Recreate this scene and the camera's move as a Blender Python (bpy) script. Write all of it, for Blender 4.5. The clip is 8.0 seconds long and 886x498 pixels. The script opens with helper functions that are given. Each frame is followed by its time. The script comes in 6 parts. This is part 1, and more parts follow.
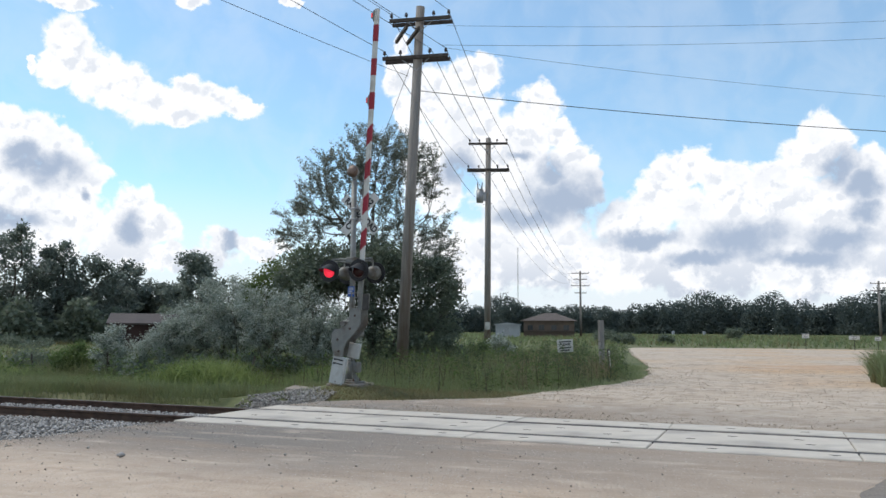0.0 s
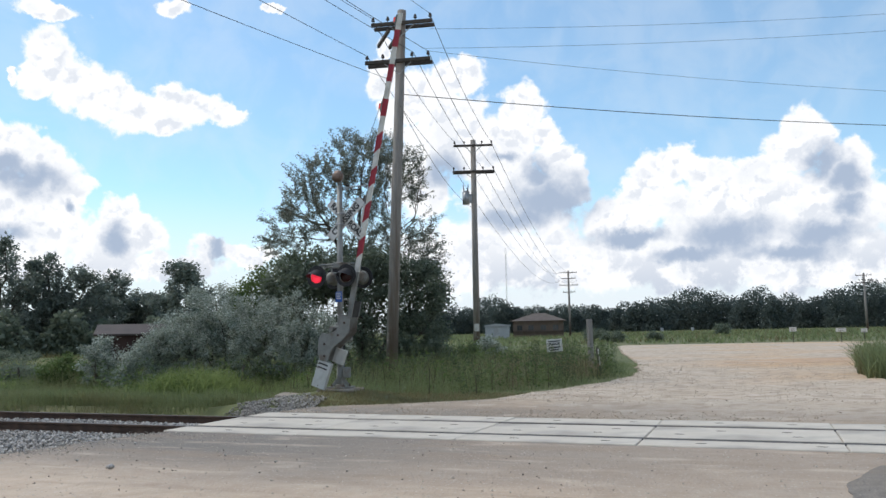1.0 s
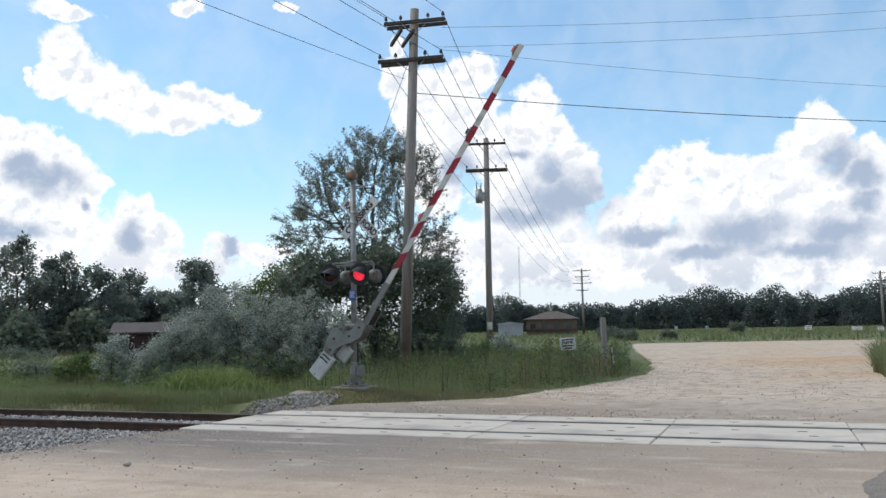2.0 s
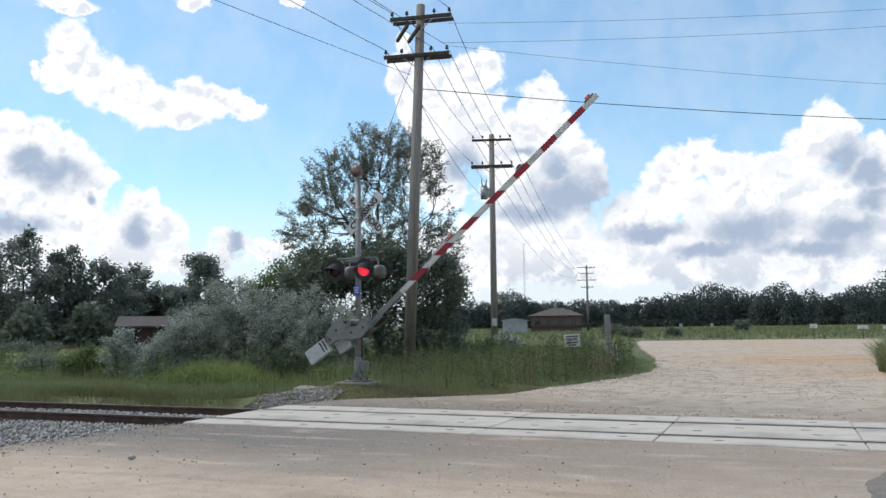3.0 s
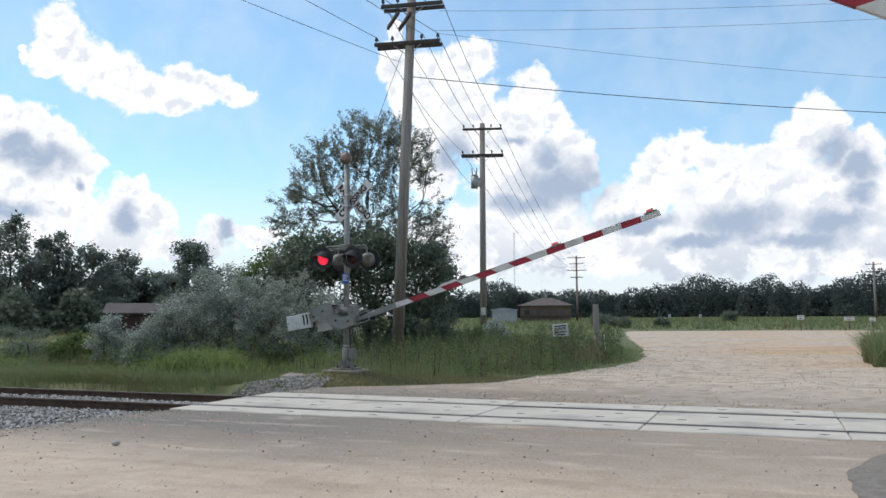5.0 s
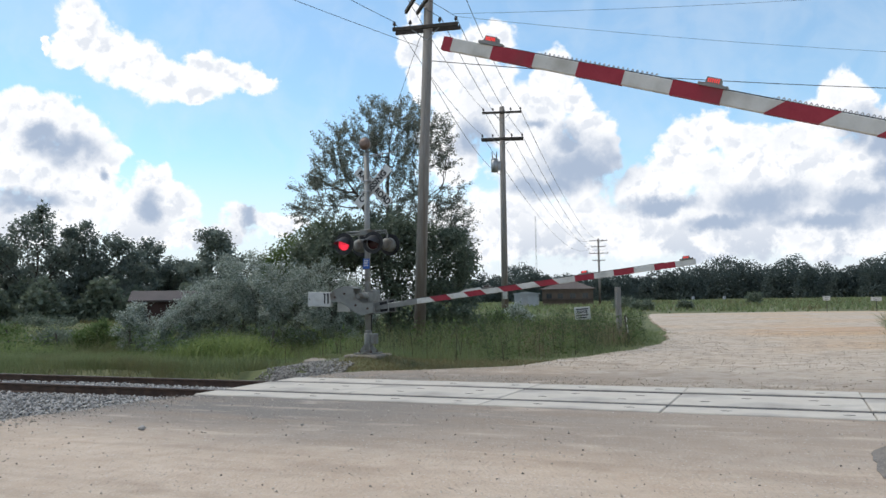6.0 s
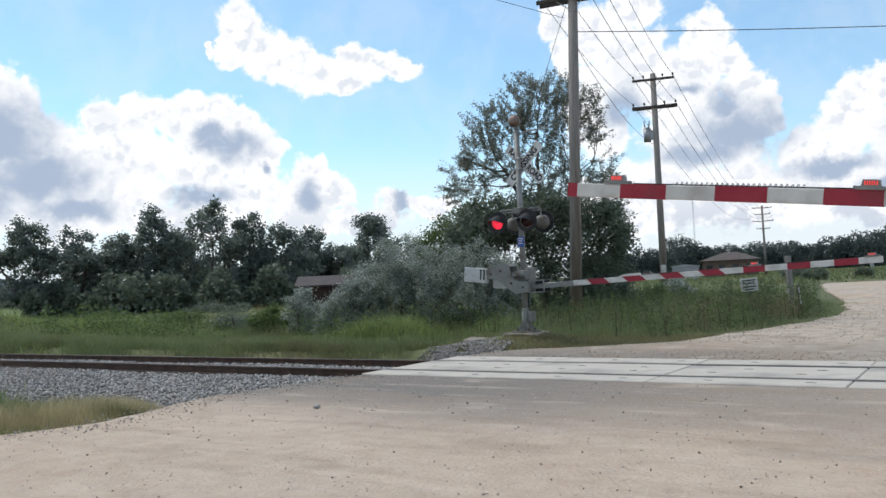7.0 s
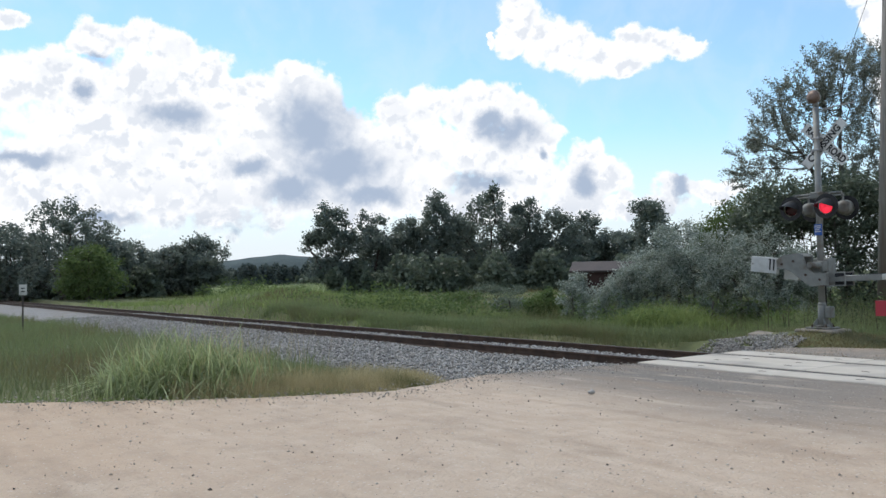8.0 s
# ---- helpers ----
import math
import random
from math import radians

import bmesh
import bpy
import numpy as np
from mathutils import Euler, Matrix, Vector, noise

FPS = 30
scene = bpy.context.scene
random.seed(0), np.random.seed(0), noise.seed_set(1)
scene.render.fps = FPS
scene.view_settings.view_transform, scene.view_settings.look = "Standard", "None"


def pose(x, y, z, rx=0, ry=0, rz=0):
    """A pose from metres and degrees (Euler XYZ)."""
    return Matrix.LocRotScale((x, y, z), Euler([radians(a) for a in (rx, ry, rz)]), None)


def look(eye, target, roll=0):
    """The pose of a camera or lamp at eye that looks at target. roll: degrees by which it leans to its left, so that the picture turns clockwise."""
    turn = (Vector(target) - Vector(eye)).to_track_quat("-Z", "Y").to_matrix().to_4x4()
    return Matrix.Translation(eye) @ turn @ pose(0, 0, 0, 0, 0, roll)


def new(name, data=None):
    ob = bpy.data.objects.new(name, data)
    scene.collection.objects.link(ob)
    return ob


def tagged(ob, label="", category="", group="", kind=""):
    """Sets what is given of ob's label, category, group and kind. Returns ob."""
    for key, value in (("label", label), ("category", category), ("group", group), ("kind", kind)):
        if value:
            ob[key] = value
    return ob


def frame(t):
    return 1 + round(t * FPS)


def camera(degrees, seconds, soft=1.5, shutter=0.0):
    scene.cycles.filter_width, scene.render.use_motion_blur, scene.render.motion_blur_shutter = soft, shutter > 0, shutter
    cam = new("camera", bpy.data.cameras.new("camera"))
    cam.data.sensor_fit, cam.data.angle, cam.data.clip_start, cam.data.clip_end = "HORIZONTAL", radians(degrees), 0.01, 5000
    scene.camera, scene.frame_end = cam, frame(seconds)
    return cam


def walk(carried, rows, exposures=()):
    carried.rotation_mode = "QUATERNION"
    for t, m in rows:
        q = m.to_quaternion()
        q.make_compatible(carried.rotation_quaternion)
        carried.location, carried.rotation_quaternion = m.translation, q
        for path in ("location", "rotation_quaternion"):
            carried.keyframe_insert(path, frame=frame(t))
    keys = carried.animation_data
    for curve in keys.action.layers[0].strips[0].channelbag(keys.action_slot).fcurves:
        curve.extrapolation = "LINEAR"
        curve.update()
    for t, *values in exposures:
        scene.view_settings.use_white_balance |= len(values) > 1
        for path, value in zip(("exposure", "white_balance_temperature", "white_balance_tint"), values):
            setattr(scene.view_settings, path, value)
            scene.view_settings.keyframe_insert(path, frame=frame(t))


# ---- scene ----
cam = camera(57.5, 8.0)
# seconds, x, y, z, yaw, pitch, roll
WALK_A = [(0.0, -0.033, 0.066, 1.397, -0.68, 5.88, -0.37), (0.5, -0.016, 0.045, 1.399, -1.55, 6.05, 0.40), (1.0, -0.008, 0.042, 1.397, -1.39, 6.06, 1.12),
          (1.5, -0.014, 0.025, 1.400, -0.68, 6.02, 1.37), (3.0, -0.007, 0.012, 1.404, -0.15, 5.67, 0.72), (3.5, 0.0, 0.0, 1.400, 0.0, 5.40, 0.50),
          (4.0, 0.015, 0.018, 1.398, -0.13, 5.12, 0.19), (4.5, 0.019, 0.027, 1.395, -0.93, 5.00, 0.31)]
WALK_B = [(6.0, 0.057, 0.032, 1.379, 0.70, 3.83, 0.90), (6.5, 0.046, 0.048, 1.379, 5.30, 2.92, 1.93), (7.0, -0.024, 0.085, 1.376, 11.51, 2.64, 2.70),
          (7.5, -0.076, 0.143, 1.359, 21.31, 2.73, 1.84), (8.0, -0.056, 0.081, 1.376, 30.76, 2.19, 0.85)]
walk(cam, [(t, pose(x, y, z, 90 + p, r, w)) for t, x, y, z, w, p, r in WALK_A + WALK_B])

# ---------------------------------------------------------------- sky and sun
# cumulus: azimuth, elevation, half width, half height, in degrees
CLOUD_A = [(-24.7, 18.3, 1.9, 1.9), (-25.6, 16.6, 1.3, 1.2), (-23.8, 16.9, 2.7, 1.7), (-21.6, 16.1, 2.3, 1.7), (-19.6, 15.2, 2.2, 1.6), (-17.8, 14.6, 1.8, 1.1), (-15.7, 15.7, 1.8, 1.2), (-13.8, 15.4, 1.5, 0.9), (-17.3, 16.0, 1.2, 1.0), (-27.2, 16.7, 0.3, 0.4), (-25.0, 20.8, 2.0, 0.5), (-17.3, 21.8, 1.4, 0.7), (-10.5, 22.4, 1.0, 0.3)]
CLOUD_B = [(-28.4, 11.8, 2.4, 1.9), (-26.3, 12.1, 2.0, 1.7), (-24.8, 11.1, 1.7, 1.6), (-28.0, 9.2, 2.8, 2.6), (-23.5, 9.6, 1.4, 1.4), (-25.3, 8.0, 3.0, 2.3), (-20.5, 8.1, 1.5, 1.6), (-19.0, 6.9, 1.7, 1.4), (-21.3, 6.2, 3.1, 1.9), (-14.8, 6.1, 1.2, 1.1), (-26.8, 5.4, 4.2, 2.0), (-17.5, 4.8, 4.4, 1.1), (-12.3, 5.5, 2.1, 0.9)]
CLOUD_C = [(2.9, 18.1, 2.1, 1.4), (-2.4, 19.8, 0.8, 0.7), (-2.6, 18.0, 1.2, 1.6), (0.4, 16.6, 2.5, 2.2), (7.4, 15.6, 1.9, 1.8), (9.1, 13.9, 1.3, 1.2), (2.1, 14.1, 3.3, 3.1), (4.9, 12.7, 4.4, 2.7), (10.1, 12.0, 2.0, 1.3), (0.0, 10.8, 2.4, 3.2), (6.9, 9.3, 4.4, 3.0), (10.8, 10.3, 1.6, 1.6), (2.8, 5.1, 5.2, 2.8), (8.8, 5.1, 5.9, 2.4), (-2.0, 15.5, 1.2, 1.6)]
CLOUD_D = [(26.0, 13.0, 1.5, 1.5), (25.2, 11.5, 2.0, 1.4), (27.3, 12.1, 1.1, 0.9), (17.7, 11.2, 2.1, 1.4), (16.2, 9.8, 2.1, 1.5), (20.3, 10.3, 2.0, 1.2), (22.8, 10.2, 1.7, 1.1), (28.5, 10.3, 1.9, 1.7), (22.0, 8.1, 7.7, 2.3), (27.0, 7.7, 4.8, 2.7), (13.9, 7.7, 3.0, 1.9), (18.3, 5.2, 10.8, 2.5), (25.2, 4.6, 7.3, 2.4)]
CLOUD_E = [(-54.2, 15.7, 1.6, 1.3), (-51.2, 16.2, 2.0, 1.2), (-49.1, 15.6, 1.6, 1.5), (-56.4, 13.1, 3.5, 1.9), (-50.9, 12.8, 4.3, 2.7), (-58.9, 12.5, 2.5, 1.7), (-46.9, 12.7, 1.8, 1.7), (-44.8, 12.6, 2.1, 1.3), (-41.3, 14.0, 1.8, 1.5), (-39.6, 12.4, 2.1, 2.3), (-39.6, 9.4, 4.3, 2.9), (-37.1, 10.2, 1.8, 2.0), (-34.0, 11.6, 1.6, 1.5), (-31.7, 12.1, 1.9, 1.8), (-49.4, 7.3, 10.8, 4.1), (-36.4, 6.7, 7.9, 3.2), (-56.3, 6.4, 5.6, 4.0), (-59.1, 16.4, 1.3, 0.7), (-51.5, 10.5, 8.5, 3.2), (-43.5, 9.5, 3.5, 3.0), (-33.5, 9.2, 4.0, 2.6), (-42.6, 12.0, 2.8, 2.6), (-47.5, 14.0, 2.0, 1.8)]
# cumulus banks all round, behind the camera and overhead
CLOUD_F = [(-80, 10, 14, 6), (-110, 14, 18, 7), (-150, 12, 20, 8), (165, 16, 20, 8), (120, 10, 22, 7), (85, 14, 16, 7), (48, 9, 14, 5), (-70, 34, 16, 7), (60, 36, 18, 8), (150, 42, 20, 9), (-130, 40, 22, 9), (0, 44, 14, 5)]
# their grey undersides
SHADE_A = [(-26.4, 10.6, 1.2, 0.6), (-27.9, 6.8, 1.9, 0.6), (-20.5, 6.5, 0.8, 1.1), (-14.3, 6.0, 0.5, 0.9), (-23.3, 8.8, 0.3, 0.4), (9.4, 9.3, 2.8, 1.7), (7.2, 8.0, 2.8, 0.7), (8.5, 11.1, 1.4, 0.9), (1.6, 11.5, 1.1, 1.4), (6.1, 12.3, 1.0, 0.4), (27.1, 10.7, 1.2, 0.9), (28.5, 9.4, 1.1, 0.8), (21.2, 6.2, 3.2, 1.2), (18.3, 5.2, 2.5, 0.5), (26.9, 6.0, 2.3, 0.9), (24.6, 4.9, 3.3, 0.6), (14.6, 6.5, 2.3, 0.5), (28.4, 7.6, 0.9, 0.7)]
SHADE_B = [(-39.8, 10.8, 2.6, 2.3), (-38.0, 7.9, 3.2, 1.8), (-41.2, 6.5, 2.3, 1.0), (-49.3, 11.4, 2.2, 0.7), (-58.6, 8.1, 2.1, 0.4), (-44.2, 8.0, 1.4, 0.7), (-54.7, 12.4, 0.6, 0.5), (-53.8, 14.6, 0.7, 0.4), (-36.0, 6.1, 2.0, 0.8), (-53.7, 4.2, 2.0, 0.4), (-44.3, 3.7, 1.9, 0.3), (-25.3, 10.4, 1.8, 0.9), (-27.1, 11.1, 0.9, 0.5)]
SUN_AZ, SUN_EL = -62.0, 58.0          # degrees, azimuth from +y towards +x


def build_world():
    world = bpy.data.worlds.new("world")
    scene.world = world
    world.use_nodes = True
    nt = world.node_tree
    nt.nodes.clear()
    N, L = nt.nodes.new, nt.links.new

    def m(op, a, b=None, c=None, clamp=False):
        n = N("ShaderNodeMath")
        n.operation, n.use_clamp = op, clamp
        for i, v in enumerate((a, b, c)):
            if v is None:
                continue
            if isinstance(v, (int, float)):
                n.inputs[i].default_value = v
            else:
                L(v, n.inputs[i])
        return n.outputs[0]

    def noise_at(scale, detail, rough=0.55, dist=0.0, shift=None):
        n = N("ShaderNodeTexNoise")
        n.inputs["Scale"].default_value, n.inputs["Detail"].default_value = scale, detail
        n.inputs["Roughness"].default_value, n.inputs["Distortion"].default_value = rough, dist
        if shift:
            v = N("ShaderNodeVectorMath")
            v.inputs[1].default_value = shift
            L(tc.outputs["Generated"], v.inputs[0])
            L(v.outputs[0], n.inputs["Vector"])
        else:
            L(tc.outputs["Generated"], n.inputs["Vector"])
        return n

    def puffs_at(scale, shift=(0, 0, 0)):
        """Rounded heads, like cauliflower."""
        v = N("ShaderNodeVectorMath")
        v.inputs[1].default_value = shift
        L(tc.outputs["Generated"], v.inputs[0])
        w = N("ShaderNodeVectorMath")
        w.operation = "MULTIPLY_ADD"
        w.inputs[1].default_value = (0.05, 0.05, 0.05)
        q = N("ShaderNodeTexNoise")
        q.inputs["Scale"].default_value, q.inputs["Detail"].default_value = scale * 0.8, 5
        L(v.outputs[0], q.inputs["Vector"])
        L(q.outputs["Color"], w.inputs[0])
        L(v.outputs[0], w.inputs[2])
        n = N("ShaderNodeTexVoronoi")
        n.feature = "SMOOTH_F1"
        n.inputs["Scale"].default_value, n.inputs["Smoothness"].default_value = scale, 0.35
        n.inputs["Detail"].default_value, n.inputs["Roughness"].default_value = 2.0, 0.5
        L(w.outputs[0], n.inputs["Vector"])
        return n.outputs["Distance"]

    tc = N("ShaderNodeTexCoord")
    sep = N("ShaderNodeSeparateXYZ")
    L(tc.outputs["Generated"], sep.inputs[0])
    az = m("MULTIPLY", m("ARCTAN2", sep.outputs[0], sep.outputs[1]), 57.29578)
    el = m("MULTIPLY", m("ARCSINE", sep.outputs[2]), 57.29578)
    n1, n2 = noise_at(11, 3), noise_at(38, 5, 0.6)

    def warp(base, chan, a1, a2):
        s1, s2 = N("ShaderNodeSeparateColor"), N("ShaderNodeSeparateColor")
        L(n1.outputs["Color"], s1.inputs[0])
        L(n2.outputs["Color"], s2.inputs[0])
        v = m("MULTIPLY_ADD", m("SUBTRACT", s1.outputs[chan], 0.5), a1, base)
        return m("MULTIPLY_ADD", m("SUBTRACT", s2.outputs[chan], 0.5), a2, v)

    comb = N("ShaderNodeCombineXYZ")
    L(warp(az, 0, 1.6, 1.9), comb.inputs[0])
    L(warp(el, 1, 1.3, 1.7), comb.inputs[1])

    def field(blobs):
        out = None
        for a, e, w, h in blobs:
            s = N("ShaderNodeVectorMath")
            s.operation = "SUBTRACT"
            s.inputs[1].default_value = (a, e, 0)
            L(comb.outputs[0], s.inputs[0])
            k = N("ShaderNodeVectorMath")
            k.operation = "MULTIPLY"
            k.inputs[1].default_value = (1 / w, 1 / h, 0)
            L(s.outputs[0], k.inputs[0])
            d = N("ShaderNodeVectorMath")
            d.operation = "LENGTH"
            L(k.outputs[0], d.inputs[0])
            v = m("SUBTRACT", 1.0, d.outputs["Value"])
            out = v if out is None else m("SMOOTH_MAX", out, v, 0.15)
        return out

    def step(v, lo, hi):
        n = N("ShaderNodeMapRange")
        n.interpolation_type = "SMOOTHSTEP"
        n.inputs["From Min"].default_value, n.inputs["From Max"].default_value = lo, hi
        L(v, n.inputs["Value"])
        return n.outputs["Result"]

    def mix(f, a, b):
        n = N("ShaderNodeMix")
        n.data_type = "RGBA"
        L(f, n.inputs["Factor"])
        for i, v in ((6, a), (7, b)):
            if isinstance(v, tuple):
                n.inputs[i].default_value = (*v, 1)
            else:
                L(v, n.inputs[i])
        return n.outputs[2]

    sky = N("ShaderNodeTexSky")
    sky.sky_type, sky.sun_disc = "NISHITA", False
    sky.sun_elevation, sky.sun_rotation = radians(SUN_EL), radians(SUN_AZ)
    sky.air_density, sky.dust_density, sky.ozone_density = 1.0, 0.2, 2.5
    blue = N("ShaderNodeVectorMath")
    blue.operation = "MULTIPLY"
    blue.inputs[1].default_value = tuple(SKY_STRENGTH * v for v in (0.94, 1.16, 1.14))
    L(sky.outputs[0], blue.inputs[0])
    puffs = field(CLOUD_A + CLOUD_B + CLOUD_C + CLOUD_D + CLOUD_E + CLOUD_F)
    f2 = noise_at(60, 6, 0.62)
    f3 = noise_at(16, 5, 0.55, 0.4)
    heads = puffs_at(26)
    edge = m("MULTIPLY_ADD", m("SUBTRACT", f2.outputs["Fac"], 0.5), 0.55, puffs)
    edge = m("MULTIPLY_ADD", m("SUBTRACT", 0.98, heads), 0.45, edge)
    mask = step(edge, -0.06, 0.26)
    # thin veil towards the horizon
    haze = m("MULTIPLY", step(el, 13.0, 1.0), 1.3)
    thin = m("MULTIPLY_ADD", step(f3.outputs["Fac"], 0.35, 0.7), 0.18, 0.12)
    veil = mix(m("MAXIMUM", m("MULTIPLY", haze, 0.75), thin), blue.outputs[0], (0.84, 0.91, 0.98))
    f4 = noise_at(23, 6, 0.6)
    shade = m("MULTIPLY_ADD", m("SUBTRACT", f3.outputs["Fac"], 0.5), 0.8, field(SHADE_A + SHADE_B))
    shade = m("MULTIPLY_ADD", m("SUBTRACT", f2.outputs["Fac"], 0.5), 0.7, shade)
    shade = m("MULTIPLY_ADD", m("SUBTRACT", heads, 0.42), 0.5, shade)
    # relief of the heads, lit from the sun's side
    sun_way = tuple(0.010 * v for v in (-0.3, 0.0, 0.9))
    relief = m("SUBTRACT", puffs_at(26, sun_way), heads)
    relief = m("MULTIPLY_ADD", m("SUBTRACT", noise_at(40, 6, 0.6, 0, sun_way).outputs["Fac"], noise_at(40, 6, 0.6).outputs["Fac"]), -1.6, relief)
    low = m("MULTIPLY", step(el, 9.0, 2.0), step(m("ADD", f3.outputs["Fac"], m("MULTIPLY", f2.outputs["Fac"], 0.4)), 0.66, 0.82))
    soft = m("MULTIPLY", step(f4.outputs["Fac"], 0.44, 0.66), m("MULTIPLY", step(edge, 0.15, 0.6), 0.22))
    folds = m("MULTIPLY", step(m("MULTIPLY", relief, -1.0), -0.10, 0.30), m("MULTIPLY", step(edge, 0.10, 0.6), 0.42))
    dark = m("MAXIMUM", m("MAXIMUM", step(shade, -0.60, 0.95), m("MULTIPLY", low, 0.7)), m("MAXIMUM", soft, folds))
    cloud = mix(dark, (1.06, 1.07, 1.09), (0.43, 0.52, 0.67))
    col = mix(mask, veil, cloud)
    bg = N("ShaderNodeBackground")
    L(col, bg.inputs[0])
    out = N("ShaderNodeOutputWorld")
    L(bg.outputs[0], out.inputs[0])


SKY_STRENGTH = 0.155
build_world()
sun = new("sun", bpy.data.lights.new("sun", "SUN"))
sun.data.energy, sun.data.angle, sun.data.color = 2.4, radians(9), (1.0, 0.95, 0.86)
_a, _e = radians(SUN_AZ), radians(SUN_EL)
sun.matrix_world = look((0, 0, 60), Vector((0, 0, 60)) - Vector((math.sin(_a) * math.cos(_e), math.cos(_a) * math.cos(_e), math.sin(_e))))
scene.view_settings.exposure = 0.0


# ---------------------------------------------------------------- materials
def mat(name, a, b, scale=3.0, rough=0.8, bump=0.0, bump_scale=40.0, metal=0.0, fine=0.25, island=0.0, stretch=(1, 1, 1), spec=0.3, c=None, c_scale=0.6, trans=0.0, dist=0.02):
    """Two tones mixed by noise at two scales, fine relief, and an optional third tone in large patches."""
    mt = bpy.data.materials.new(name)
    mt.use_nodes = True
    nt = mt.node_tree
    N, L = nt.nodes.new, nt.links.new
    p = nt.nodes["Principled BSDF"]
    p.inputs["Roughness"].default_value, p.inputs["Metallic"].default_value = rough, metal
    p.inputs["Specular IOR Level"].default_value = spec
    tc = N("ShaderNodeTexCoord")
    mp = N("ShaderNodeMapping")
    mp.inputs["Scale"].default_value = stretch
    L(tc.outputs["Object"], mp.inputs[0])

    def nz(s, d=4):
        n = N("ShaderNodeTexNoise")
        n.inputs["Scale"].default_value, n.inputs["Detail"].default_value = s, d
        L(mp.outputs[0], n.inputs["Vector"])
        return n.outputs["Fac"]

    def mix(f, x, y):
        n = N("ShaderNodeMix")
        n.data_type = "RGBA"
        if isinstance(f, float):
            n.inputs["Factor"].default_value = f
        else:
            L(f, n.inputs["Factor"])
        for i, v in ((6, x), (7, y)):
            if isinstance(v, tuple):
                n.inputs[i].default_value = (*v, 1)
            else:
                L(v, n.inputs[i])
        return n.outputs[2]

    def ramp(v, lo, hi):
        n = N("ShaderNodeMapRange")
        n.inputs["From Min"].default_value, n.inputs["From Max"].default_value = lo, hi
        L(v, n.inputs["Value"])
        return n.outputs["Result"]

    f = ramp(nz(scale), 0.32, 0.68)
    if fine:
        g = N("ShaderNodeMath")
        g.operation = "MULTIPLY_ADD"
        L(ramp(nz(scale * 9, 3), 0.3, 0.7), g.inputs[0])
        g.inputs[1].default_value = fine
        s = N("ShaderNodeMath")
        s.operation = "MULTIPLY"
        s.inputs[1].default_value = 1 - fine
        L(f, s.inputs[0])
        L(s.outputs[0], g.inputs[2])
        f = g.outputs[0]
    if island:
        geo = N("ShaderNodeNewGeometry")
        g = N("ShaderNodeMix")
        g.inputs["Factor"].default_value = island
        L(f, g.inputs[2])
        L(geo.outputs["Random Per Island"], g.inputs[3])
        f = g.outputs[0]
    col = mix(f, a, b)
    if c:
        col = mix(ramp(nz(c_scale, 5), 0.5, 0.66), col, c)
    L(col, p.inputs["Base Color"])
    if bump:
        bp = N("ShaderNodeBump")
        bp.inputs["Strength"].default_value, bp.inputs["Distance"].default_value = bump, dist
        L(nz(bump_scale, 5), bp.inputs["Height"])
        L(bp.outputs[0], p.inputs["Normal"])
    if trans:
        tr = N("ShaderNodeBsdfTranslucent")
        L(col, tr.inputs[0])
        ms = N("ShaderNodeMixShader")
        ms.inputs[0].default_value = trans
        L(p.outputs[0], ms.inputs[1])
        L(tr.outputs[0], ms.inputs[2])
        L(ms.outputs[0], nt.nodes["Material Output"].inputs[0])
    return mt


def glow(name, colour, strength):
    mt = mat(name, colour, colour, rough=0.3, fine=0)
    p = mt.node_tree.nodes["Principled BSDF"]
    p.inputs["Emission Color"].default_value = (*colour, 1)
    p.inputs["Emission Strength"].default_value = strength
    return mt


M_EARTH = mat("earth_and_grass", (0.075, 0.095, 0.038), (0.15, 0.155, 0.070), 0.35, 0.95, 0.6, 9, fine=0.4, c=(0.155, 0.150, 0.078), c_scale=0.12)


